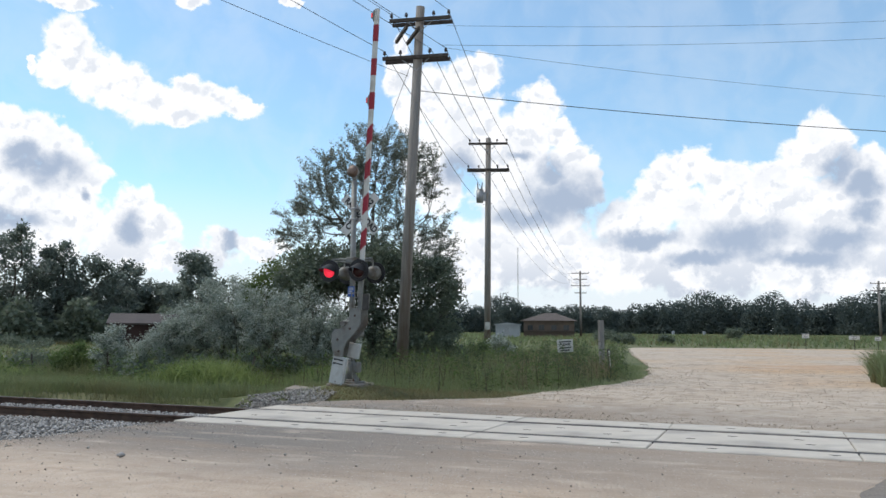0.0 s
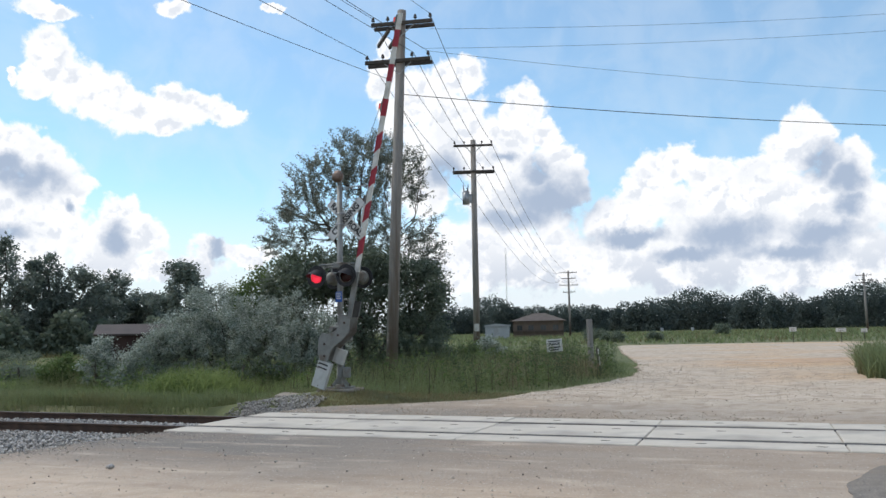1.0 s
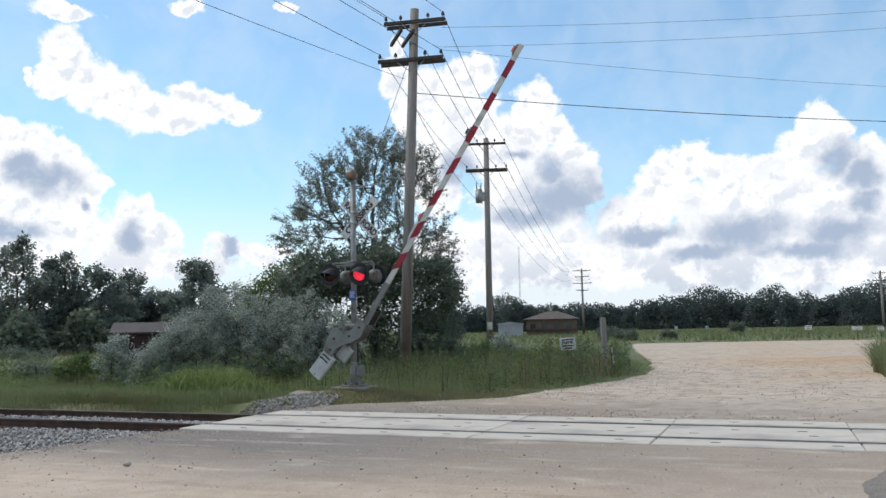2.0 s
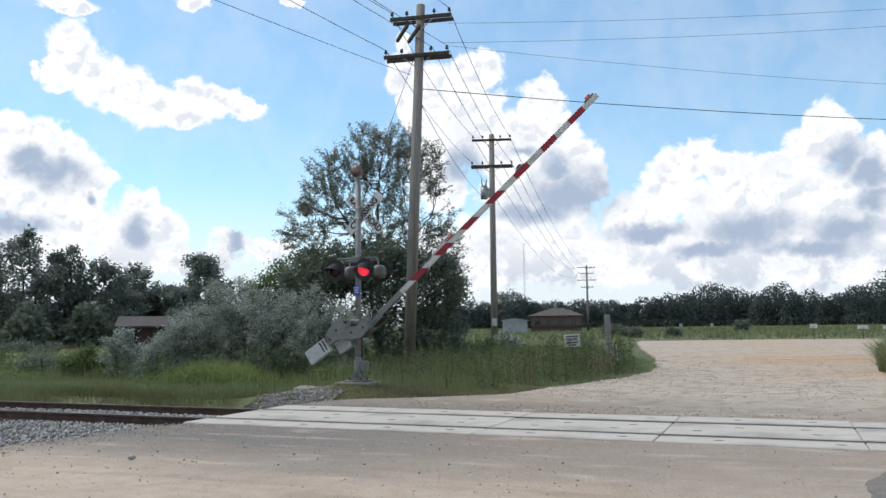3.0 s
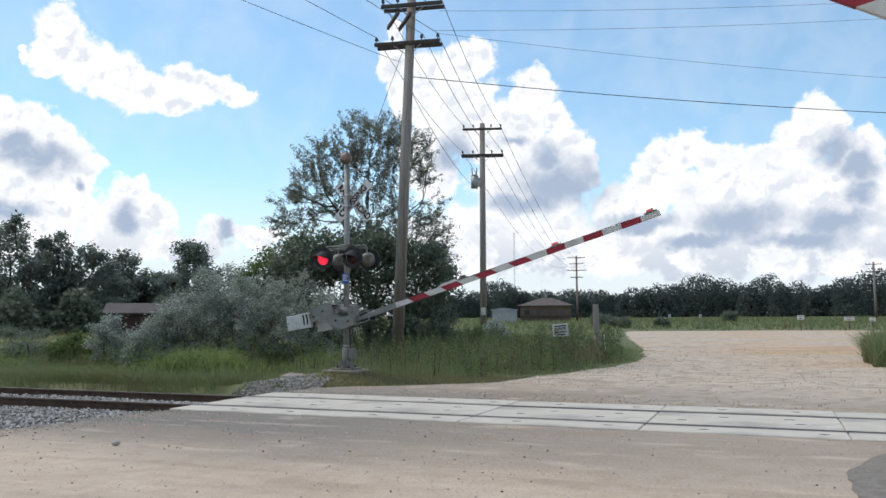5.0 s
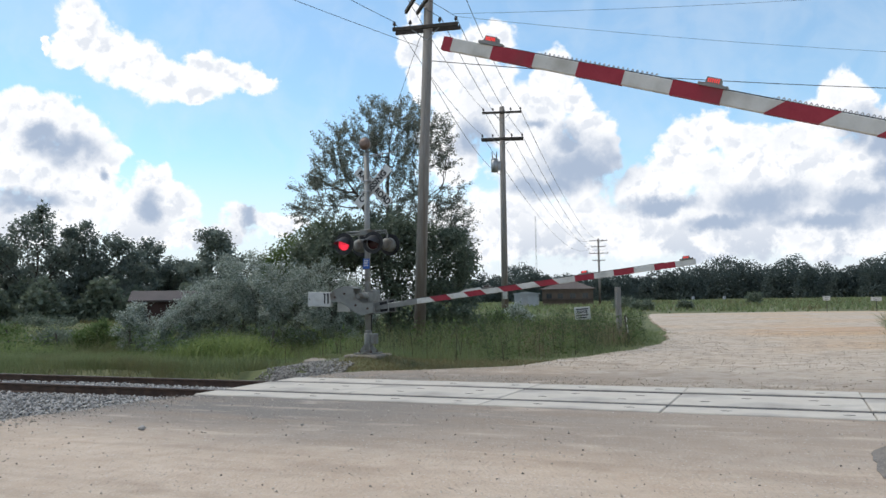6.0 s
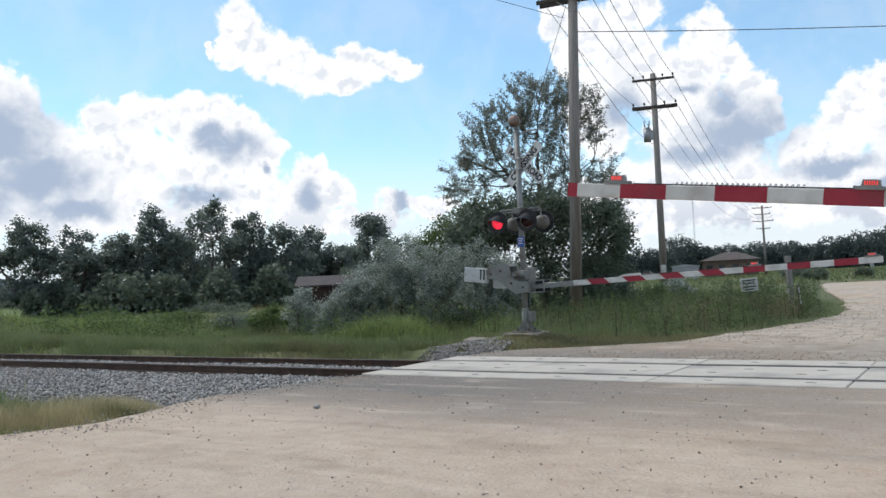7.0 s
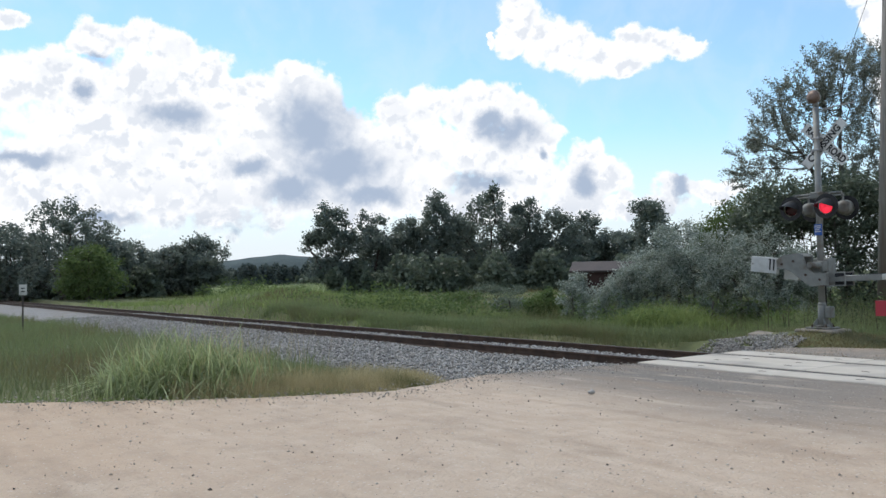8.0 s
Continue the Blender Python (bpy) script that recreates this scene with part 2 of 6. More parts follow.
def dusty_road(name, tan_a, tan_b, clay, worn_from, worn_to, side, mottle):
    """Tan dirt with ruts and pebble speckle; towards the rails the grey asphalt below wears through."""
    mt = mat(name, tan_a, tan_b, 0.45, 0.95, 0.9, 26, fine=0.55, c=clay, c_scale=0.10, dist=0.03)
    nt = mt.node_tree
    N, L = nt.nodes.new, nt.links.new
    p = nt.nodes["Principled BSDF"]
    base = p.inputs["Base Color"].links[0].from_socket
    tc = N("ShaderNodeTexCoord")
    turned = N("ShaderNodeMapping")
    turned.inputs["Rotation"].default_value = (0, 0, radians(-TRACK_TURN))
    L(tc.outputs["Object"], turned.inputs[0])

    def nz(scale, detail, stretch):
        mp = N("ShaderNodeMapping")
        mp.inputs["Scale"].default_value = stretch
        L(turned.outputs[0], mp.inputs[0])
        n = N("ShaderNodeTexNoise")
        n.inputs["Scale"].default_value, n.inputs["Detail"].default_value = scale, detail
        L(mp.outputs[0], n.inputs["Vector"])
        return n.outputs["Fac"]

    def rng_node(v, lo, hi):
        n = N("ShaderNodeMapRange")
        n.interpolation_type = "SMOOTHSTEP"
        n.inputs["From Min"].default_value, n.inputs["From Max"].default_value = lo, hi
        L(v, n.inputs["Value"])
        return n.outputs["Result"]

    def mul(a, b, op="MULTIPLY"):
        n = N("ShaderNodeMath")
        n.operation = op
        for i, v in enumerate((a, b)):
            if isinstance(v, float):
                n.inputs[i].default_value = v
            else:
                L(v, n.inputs[i])
        return n.outputs[0]

    def over(f, a, colour):
        n = N("ShaderNodeMix")
        n.data_type = "RGBA"
        L(f, n.inputs["Factor"])
        L(a, n.inputs[6])
        n.inputs[7].default_value = (*colour, 1)
        return n.outputs[2]

    sep = N("ShaderNodeSeparateXYZ")
    L(turned.outputs[0], sep.inputs[0])
    wob = mul(mul(nz(0.5, 6, (0.7, 1.0, 1)), 0.5, "SUBTRACT"), 3.2)
    asphalt = rng_node(mul(sep.outputs[1], wob, "ADD"), worn_from, worn_to)
    bare = mul(mul(rng_node(sep.outputs[0], 1.0, -8.0), 0.52), 0.48, "ADD")
    col = over(mul(asphalt, bare), base, (0.185, 0.166, 0.147))
    # ruts and washed streaks along the traffic
    col = over(mul(rng_node(nz(0.9, 5, side), 0.52, 0.68), 0.42), col, tuple(0.66 * v for v in tan_a))
    col = over(mul(rng_node(nz(1.6, 5, side), 0.55, 0.72), 0.40), col, tuple(min(0.62, 1.15 * v) for v in tan_b))
    # fine wheel marks
    col = over(mul(rng_node(nz(2.6, 6, (0.22, 2.4, 1)), 0.53, 0.66), 0.13), col, tuple(0.70 * v for v in tan_a))
    col = over(mul(rng_node(nz(4.0, 5, (0.16, 2.0, 1)), 0.56, 0.68), 0.08), col, tuple(min(0.62, 1.18 * v) for v in tan_b))
    # damp and trodden mottles
    col = over(mul(rng_node(nz(2.3, 6, (1, 1, 1)), 0.50, 0.66), mottle), col, tuple(0.60 * v for v in tan_a))
    col = over(mul(rng_node(nz(5.5, 5, (1, 1, 1)), 0.55, 0.70), mottle), col, tuple(0.55 * v for v in tan_b))
    # pebble speckle
    vor = N("ShaderNodeTexVoronoi")
    vor.inputs["Scale"].default_value = 26
    L(turned.outputs[0], vor.inputs["Vector"])
    spk = mul(rng_node(vor.outputs["Distance"], 0.24, 0.12), rng_node(nz(1.1, 3, (1, 1, 1)), 0.38, 0.62))
    col = over(mul(spk, 0.55), col, (0.20, 0.185, 0.17))
    vor = N("ShaderNodeTexVoronoi")
    vor.inputs["Scale"].default_value = 17
    L(turned.outputs[0], vor.inputs["Vector"])
    col = over(mul(rng_node(vor.outputs["Distance"], 0.22, 0.10), 0.5), col, (0.58, 0.54, 0.49))
    L(col, p.inputs["Base Color"])
    return mt


TRACK_TURN = math.degrees(math.atan2(-0.387, 0.922))
M_DIRT = dusty_road("pale_dirt_gravel", (0.435, 0.328, 0.240), (0.54, 0.44, 0.348), (0.475, 0.352, 0.252), 6.0, 9.0, (0.45, 1.5, 1), 0.16)
M_DIRT_FAR = dusty_road("sandy_dirt", (0.43, 0.338, 0.252), (0.53, 0.455, 0.375), (0.52, 0.35, 0.21), 18.5, 13.0, (0.8, 0.7, 1), 0.60)
M_CONCRETE = mat("pale_concrete", (0.45, 0.405, 0.345), (0.55, 0.505, 0.44), 1.4, 0.9, 0.25, 50, fine=0.35, c=(0.335, 0.305, 0.27), c_scale=0.8)
M_STAINED = mat("dirt_stained_concrete", (0.24, 0.205, 0.165), (0.33, 0.29, 0.245), 2.5, 0.95, 0.4, 30, c=(0.17, 0.14, 0.11), c_scale=2)
M_RUST = mat("rusty_steel", (0.045, 0.030, 0.024), (0.10, 0.062, 0.045), 5, 0.75, 0.3, 50, metal=0.2)
M_RAILTOP = mat("polished_rail", (0.075, 0.065, 0.06), (0.14, 0.125, 0.115), 2, 0.55, metal=0.4)
M_RUBBER = mat("black_rubber", (0.012, 0.012, 0.013), (0.03, 0.03, 0.03), 6, 0.9)
M_BALLAST = mat("grey_ballast", (0.13, 0.125, 0.12), (0.36, 0.35, 0.34), 11, 0.95, 1.0, 22, fine=0.6, c=(0.22, 0.19, 0.16), c_scale=0.5, dist=0.05)
M_STONE = mat("grey_stones", (0.15, 0.142, 0.132), (0.50, 0.478, 0.45), 9, 0.95, 0.3, 60, island=0.85)
M_SHOULDER = mat("tan_grey_gravel", (0.13, 0.115, 0.10), (0.30, 0.265, 0.23), 8, 0.95, 1.0, 24, fine=0.6, c=(0.23, 0.195, 0.16), c_scale=0.6, dist=0.04)
M_DARK_PEBBLE = mat("dark_pebbles", (0.10, 0.085, 0.075), (0.24, 0.20, 0.17), 9, 0.95, island=0.8)
M_PEBBLE = mat("tan_pebbles", (0.24, 0.21, 0.18), (0.56, 0.50, 0.43), 9, 0.95, island=0.9)
M_LOT_PEBBLE = mat("sandy_pebbles", (0.26, 0.205, 0.155), (0.55, 0.47, 0.385), 9, 0.95, island=0.9)
M_HEAP = mat("dirty_crushed_stone", (0.11, 0.102, 0.092), (0.40, 0.38, 0.35), 9, 0.95, 0.3, 60, island=0.85)
M_CLAY = mat("orange_clay", (0.40, 0.255, 0.155), (0.52, 0.37, 0.25), 0.5, 0.95, 0.9, 9, fine=0.5, c=(0.46, 0.36, 0.27), c_scale=0.4, dist=0.05)
M_ALU = mat("weathered_aluminium", (0.20, 0.205, 0.20), (0.29, 0.295, 0.285), 5, 0.6, 0.1, 60, metal=0.25, c=(0.15, 0.14, 0.125), c_scale=2)
M_PLATE = mat("pale_painted_plate", (0.42, 0.43, 0.42), (0.52, 0.53, 0.52), 5, 0.6, 0.1, 60, c=(0.34, 0.33, 0.31), c_scale=3)
M_GREYPAINT = mat("grey_galvanised_casting", (0.17, 0.175, 0.165), (0.25, 0.255, 0.24), 6, 0.7, 0.15, 50, metal=0.15, c=(0.12, 0.10, 0.08), c_scale=3)
M_BLACK = mat("black_paint", (0.012, 0.012, 0.014), (0.028, 0.028, 0.03), 8, 0.55)
M_WHITE = mat("white_reflective_sheet", (0.50, 0.50, 0.47), (0.60, 0.60, 0.57), 7, 0.6, fine=0.3, c=(0.40, 0.39, 0.355), c_scale=3)
M_POST = mat("grey_post_wood", (0.17, 0.165, 0.155), (0.28, 0.27, 0.255), 5, 0.9, 0.5, 30, stretch=(6, 6, 0.35))
M_BOARD = mat("weathered_white_board", (0.56, 0.57, 0.57), (0.68, 0.69, 0.68), 6, 0.6, fine=0.3, c=(0.46, 0.46, 0.44), c_scale=4)
M_RED = mat("red_reflective_sheet", (0.25, 0.020, 0.036), (0.33, 0.036, 0.052), 7, 0.6, fine=0.3, c=(0.22, 0.035, 0.045), c_scale=3)
M_LENS = mat("dark_red_lens", (0.018, 0.003, 0.004), (0.035, 0.005, 0.006), 30, 0.25, fine=0.2)
M_LIT = glow("lit_red_lens", (1.0, 0.035, 0.075), 1.6)
_n = M_LIT.node_tree
_v = _n.nodes.new("ShaderNodeTexVoronoi")
_v.inputs["Scale"].default_value = 42
_t = _n.nodes.new("ShaderNodeTexCoord")
_n.links.new(_t.outputs["Object"], _v.inputs["Vector"])
_r = _n.nodes.new("ShaderNodeMapRange")
_r.inputs["From Min"].default_value, _r.inputs["From Max"].default_value = 0.1, 0.6
_r.inputs["To Min"].default_value, _r.inputs["To Max"].default_value = 1.7, 0.35
_n.links.new(_v.outputs["Distance"], _r.inputs["Value"])
_n.links.new(_r.outputs["Result"], _n.nodes["Principled BSDF"].inputs["Emission Strength"])
M_LITLAMP = glow("lit_gate_lamp", (1.0, 0.07, 0.06), 0.5)
M_BLUE = mat("blue_sign", (0.03, 0.09, 0.33), (0.05, 0.13, 0.42), 9, 0.5)
M_WOOD = mat("grey_weathered_pole_wood", (0.19, 0.175, 0.16), (0.30, 0.28, 0.26), 5, 0.9, 0.5, 30, stretch=(6, 6, 0.35), c=(0.15, 0.12, 0.10), c_scale=0.5)
M_DARKWOOD = mat("dark_crossarm_wood", (0.050, 0.043, 0.038), (0.10, 0.085, 0.075), 7, 0.9, 0.4, 30)
M_WIRE = mat("dark_cable", (0.035, 0.037, 0.042), (0.06, 0.06, 0.065), 4, 0.6)
M_PORCELAIN = mat("brown_porcelain", (0.05, 0.04, 0.04), (0.09, 0.075, 0.07), 9, 0.25)
M_SEED = mat("rusty_seed_heads", (0.20, 0.15, 0.095), (0.36, 0.29, 0.19), 1.5, 0.8, island=0.7, trans=0.4)
M_FENNEL = mat("feathery_green_weed", (0.045, 0.062, 0.034), (0.11, 0.14, 0.068), 1.2, 0.7, island=0.6, trans=0.45)
# creosote stain that fades up from the ground
_n = M_WOOD.node_tree
_t = _n.nodes.new("ShaderNodeTexCoord")
_z = _n.nodes.new("ShaderNodeSeparateXYZ")
_n.links.new(_t.outputs["Object"], _z.inputs[0])
_q = _n.nodes.new("ShaderNodeTexNoise")
_q.inputs["Scale"].default_value = 2.5
_n.links.new(_t.outputs["Object"], _q.inputs["Vector"])
_m = _n.nodes.new("ShaderNodeMath")
_m.operation = "MULTIPLY_ADD"
_m.inputs[1].default_value = 2.4
_n.links.new(_q.outputs["Fac"], _m.inputs[0])
_n.links.new(_z.outputs[2], _m.inputs[2])
_r = _n.nodes.new("ShaderNodeMapRange")
_r.inputs["From Min"].default_value, _r.inputs["From Max"].default_value = 2.9, 1.5
_n.links.new(_m.outputs[0], _r.inputs["Value"])
_x = _n.nodes.new("ShaderNodeMix")
_x.data_type = "RGBA"
_p = _n.nodes["Principled BSDF"]
_n.links.new(_r.outputs["Result"], _x.inputs["Factor"])
_n.links.new(_p.inputs["Base Color"].links[0].from_socket, _x.inputs[6])
_x.inputs[7].default_value = (0.115, 0.078, 0.062, 1)
_n.links.new(_x.outputs[2], _p.inputs["Base Color"])
M_BARK = mat("grey_brown_bark", (0.060, 0.050, 0.042), (0.12, 0.10, 0.085), 9, 0.95, 0.6, 25, stretch=(3, 3, 0.6))
M_LEAF_WISPY = mat("willow_leaf", (0.125, 0.145, 0.115), (0.27, 0.29, 0.245), 3, 0.5, island=0.7, trans=0.45, spec=0.5)
M_LEAF_SILVER = mat("silvery_leaf", (0.11, 0.15, 0.10), (0.56, 0.60, 0.55), 3, 0.5, island=0.75, trans=0.42)
M_LEAF_DARK = mat("dark_oak_leaf", (0.095, 0.125, 0.088), (0.19, 0.225, 0.16), 0.6, 0.5, island=0.65, trans=0.45, spec=0.5)
# paler and bluer than real leaves: the distance haze is in this colour
M_LEAF_ROW_HAZE = mat("hazed_tree_row_leaf", (0.125, 0.158, 0.135), (0.215, 0.25, 0.21), 0.5, 0.5, island=0.6, trans=0.5, spec=0.5)
M_LEAF_FAR = mat("far_wood_leaf", (0.062, 0.084, 0.078), (0.112, 0.138, 0.124), 0.2, 0.8, island=0.6, trans=0.35)
M_LEAF_SHRUB = mat("fresh_shrub_leaf", (0.070, 0.110, 0.035), (0.15, 0.205, 0.075), 2, 0.65, island=0.7, trans=0.45)
M_GRASS = mat("green_grass_blades", (0.115, 0.155, 0.064), (0.255, 0.295, 0.145), 0.5, 0.6, island=0.6, trans=0.5, c=(0.17, 0.15, 0.075), c_scale=0.2)
M_GRASS_BRIGHT = mat("bright_reed_grass", (0.14, 0.20, 0.055), (0.31, 0.37, 0.15), 0.7, 0.6, island=0.65, trans=0.5)
M_REED = mat("pale_green_reed_leaf", (0.18, 0.24, 0.085), (0.50, 0.55, 0.32), 1.5, 0.5, island=0.8, trans=0.5)
M_GRASS_WORN = mat("worn_olive_grass", (0.13, 0.125, 0.055), (0.30, 0.25, 0.14), 1.0, 0.8, island=0.6, trans=0.35)
M_GRASS_DRY = mat("dry_straw_grass", (0.36, 0.30, 0.155), (0.58, 0.50, 0.31), 1.2, 0.8, island=0.6, trans=0.45, c=(0.13, 0.14, 0.05), c_scale=0.7)
M_WEED = mat("dark_weed_stalk", (0.055, 0.050, 0.030), (0.11, 0.095, 0.06), 2, 0.8, island=0.6, trans=0.2)
M_BRICK = mat("brown_house_wall", (0.105, 0.080, 0.064), (0.15, 0.115, 0.092), 1.2, 0.9, 0.2, 12)
M_ROOF = mat("brown_shingle_roof", (0.085, 0.07, 0.062), (0.13, 0.11, 0.10), 1.5, 0.9, 0.3, 8)
M_SHED = mat("white_metal_siding", (0.27, 0.29, 0.31), (0.35, 0.37, 0.39), 0.8, 0.6)
M_GLASS = mat("dark_window_glass", (0.02, 0.025, 0.03), (0.04, 0.045, 0.05), 2, 0.1, spec=0.6)
M_BARN = mat("dark_red_barn_boards", (0.040, 0.024, 0.022), (0.062, 0.036, 0.032), 1.5, 0.9, 0.3, 12)
M_RUSTROOF = mat("rusty_metal_roof", (0.048, 0.038, 0.036), (0.075, 0.058, 0.054), 1.5, 0.7, 0.2, 12)
M_STEEL = mat("galvanised_steel", (0.26, 0.27, 0.28), (0.38, 0.39, 0.40), 6, 0.5, metal=0.5)


# ---------------------------------------------------------------- building helpers
UX, UY, NX, NY = 0.922, -0.387, 0.387, 0.922     # along the track, and square to it


def W(s, n, z=0.0):
    """World place from metres along the track, metres away from the road's near side, and height."""
    return (s * UX + n * NX, s * UY + n * NY, z)


def polar(az, d, z=0.0):
    return (d * math.sin(radians(az)), d * math.cos(radians(az)), z)


def link(name, me, material, parent=None, label=""):
    ob = new(name, me)
    if material and not me.materials:
        me.materials.append(material)
    if parent:
        ob.parent = parent
    if label:
        ob["label"] = label
    return ob


def part(name, bm, material, parent=None, label="", smooth=False):
    me = bpy.data.meshes.new(name)
    bm.to_mesh(me)
    bm.free()
    if smooth:
        for f in me.polygons:
            f.use_smooth = True
    return link(name, me, material, parent, label)


def thing(name, m, label, category, group="", kind=""):
    ob = new(name)
    ob.empty_display_size = 0.2
    ob.matrix_world = m
    return tagged(ob, label, category, group, kind)


def box(bm, x0, x1, y0, y1, z0, z1, bevel=0.0, turn=None):
    g = bmesh.ops.create_cube(bm, size=1.0)
    vs = g["verts"]
    bmesh.ops.scale(bm, vec=(x1 - x0, y1 - y0, z1 - z0), verts=vs)
    bmesh.ops.translate(bm, vec=((x0 + x1) / 2, (y0 + y1) / 2, (z0 + z1) / 2), verts=vs)
    if turn is not None:
        bmesh.ops.transform(bm, matrix=turn, verts=vs)
    if bevel:
        es = {e for v in vs for e in v.link_edges}
        bmesh.ops.bevel(bm, geom=list(es), offset=bevel, segments=1, affect="EDGES")
    return bm


def rod(bm, a, b, r0, r1=None, seg=10):
    a, b = Vector(a), Vector(b)
    d = b - a
    g = bmesh.ops.create_cone(bm, cap_ends=True, segments=seg, radius1=r0, radius2=r0 if r1 is None else r1, depth=d.length)
    m = Matrix.Translation((a + b) / 2) @ d.to_track_quat("Z", "Y").to_matrix().to_4x4()
    bmesh.ops.transform(bm, matrix=m, verts=g["verts"])
    return bm


def prism(bm, outline, y0, y1):
    """An outline in x and z, made solid between two depths."""
    front = [bm.verts.new((x, y0, z)) for x, z in outline]
    back = [bm.verts.new((x, y1, z)) for x, z in outline]
    bm.faces.new(front)
    bm.faces.new(back[::-1])
    k = len(outline)
    for i in range(k):
        bm.faces.new((front[(i + 1) % k], front[i], back[i], back[(i + 1) % k]))
    bmesh.ops.recalc_face_normals(bm, faces=bm.faces[:])
    return bm


def B():
    return bmesh.new()


def array_mesh(name, verts, faces):
    """A mesh from numpy arrays: verts (n, 3) and faces (m, 3 or 4)."""
    me = bpy.data.meshes.new(name)
    k = faces.shape[1]
    me.vertices.add(len(verts))
    me.vertices.foreach_set("co", np.asarray(verts, np.float32).ravel())
    me.loops.add(faces.size)
    me.loops.foreach_set("vertex_index", np.asarray(faces, np.int32).ravel())
    me.polygons.add(len(faces))
    me.polygons.foreach_set("loop_start", np.arange(0, faces.size, k, dtype=np.int32))
    me.update(calc_edges=True)
    me.validate()
    return me


def blades_mesh(name, base, height, width, lean, rng, segs=2, droop=0.35):
    """Grass blades: tapered strips that bend over, one for each base point."""
    n = len(base)
    a = rng.uniform(0, 2 * np.pi, n)
    face = rng.uniform(0, 2 * np.pi, n)
    side = np.stack([np.cos(face), np.sin(face), np.zeros(n)], 1)
    way = np.stack([np.cos(a), np.sin(a), np.zeros(n)], 1)
    rows = []
    for i in range(segs + 1):
        t = i / segs
        c = base + way * (lean * height * t ** 2)[:, None]
        c[:, 2] += height * (t - droop * lean * t ** 2)
        w = width * (1 - t) ** 0.6 if i < segs else width * 0.06
        rows += [c - side * w[:, None] / 2, c + side * w[:, None] / 2]
    v = np.stack(rows, 1).reshape(-1, 3)
    k = 2 * (segs + 1)
    q = np.array([[2 * i, 2 * i + 1, 2 * i + 3, 2 * i + 2] for i in range(segs)])
    f = (np.arange(n)[:, None, None] * k + q[None]).reshape(-1, 4)
    return array_mesh(name, v, f)


def leaves_mesh(name, centres, size, rng, aspect=0.5):
    """Small pointed leaves, one rhomb each, in all directions."""
    n = len(centres)
    d = rng.normal(size=(n, 3))
    d[:, 2] *= 0.7
    d /= np.linalg.norm(d, axis=1)[:, None]
    e = np.cross(d, rng.normal(size=(n, 3)))
    e /= np.linalg.norm(e, axis=1)[:, None]
    s = (size * rng.uniform(0.6, 1.3, n))[:, None]
    v = np.stack([centres - d * s / 2, centres + e * s * aspect / 2, centres + d * s / 2, centres - e * s * aspect / 2], 1).reshape(-1, 3)
    f = np.arange(n * 4).reshape(-1, 4)
    return array_mesh(name, v, f)


def tubes_mesh(name, a, b, r0, r1, seg=5):
    """Many tapered sticks in one mesh, from points a to points b."""
    n = len(a)
    d = b - a
    d = d / (np.linalg.norm(d, axis=1)[:, None] + 1e-9)
    ref = np.where(np.abs(d[:, 2:3]) > 0.9, np.array([[1.0, 0, 0]]), np.array([[0, 0, 1.0]]))
    e1 = np.cross(d, ref)
    e1 /= np.linalg.norm(e1, axis=1)[:, None]
    e2 = np.cross(d, e1)
    v = []
    for c, r in ((a, r0), (b, r1)):
        for i in range(seg):
            t = 2 * np.pi * i / seg
            v.append(c + (e1 * np.cos(t) + e2 * np.sin(t)) * np.asarray(r)[:, None])
    v = np.stack(v, 1).reshape(-1, 3)
    q = np.array([[i, (i + 1) % seg, seg + (i + 1) % seg, seg + i] for i in range(seg)])
    f = (np.arange(n)[:, None, None] * 2 * seg + q[None]).reshape(-1, 4)
    return array_mesh(name, v, f)


def stones_mesh(name, centres, size, rng):
    """Broken stones, eight rough faces each."""
    n = len(centres)
    o = np.array([[1, 0, 0], [-1, 0, 0], [0, 1, 0], [0, -1, 0], [0, 0, 1], [0, 0, -1]], float)
    v = o[None] * rng.uniform(0.55, 1.2, (n, 6, 1)) + rng.normal(0, 0.16, (n, 6, 3))
    a = rng.uniform(0, 2 * np.pi, n)
    c, s = np.cos(a), np.sin(a)
    x, y = v[..., 0] * c[:, None] - v[..., 1] * s[:, None], v[..., 0] * s[:, None] + v[..., 1] * c[:, None]
    v = np.stack([x, y, v[..., 2] * 0.75], 2) * np.asarray(size)[:, None, None] / 2 + centres[:, None]
    t = np.array([[0, 2, 4], [2, 1, 4], [1, 3, 4], [3, 0, 4], [2, 0, 5], [1, 2, 5], [3, 1, 5], [0, 3, 5]])
    f = (np.arange(n)[:, None, None] * 6 + t[None]).reshape(-1, 3)
    return array_mesh(name, v.reshape(-1, 3), f)


def stuff(name, me, material, label, category):
    return tagged(link(name, me, material), label, category, kind="stuff")


# ---------------------------------------------------------------- ground, road, track
RAIL_NEAR, RAIL_FAR, MID = 10.98, 12.48, 11.73
NEAR_EDGE = [(-40, -12), (-15.5, -2.6), (-11.0, 1.55), (-10.2, 2.7), (-9.35, 4.0), (-8.7, 5.65), (-9.1, 6.8), (-9.2, 7.7), (-8.85, 9.4), (-8.7, 10.35)]
FAR_EDGE = [(-8.75, 13.2), (-8.6, 14.5), (-8.1, 15.1), (-7.4, 15.4), (-5.6, 16.9), (-5.0, 19.5), (-4.25, 22.8), (-3.9, 26), (-4.2, 30), (-5.2, 37), (-8.7, 55), (-13.4, 82)]
RIGHT_EDGE = [(90, 112), (30, 103), (11, 97), (2, 88), (-6, 85)]


def smooth(x, a, b):
    t = np.clip((x - a) / (b - a), 0, 1)
    return t * t * (3 - 2 * t)


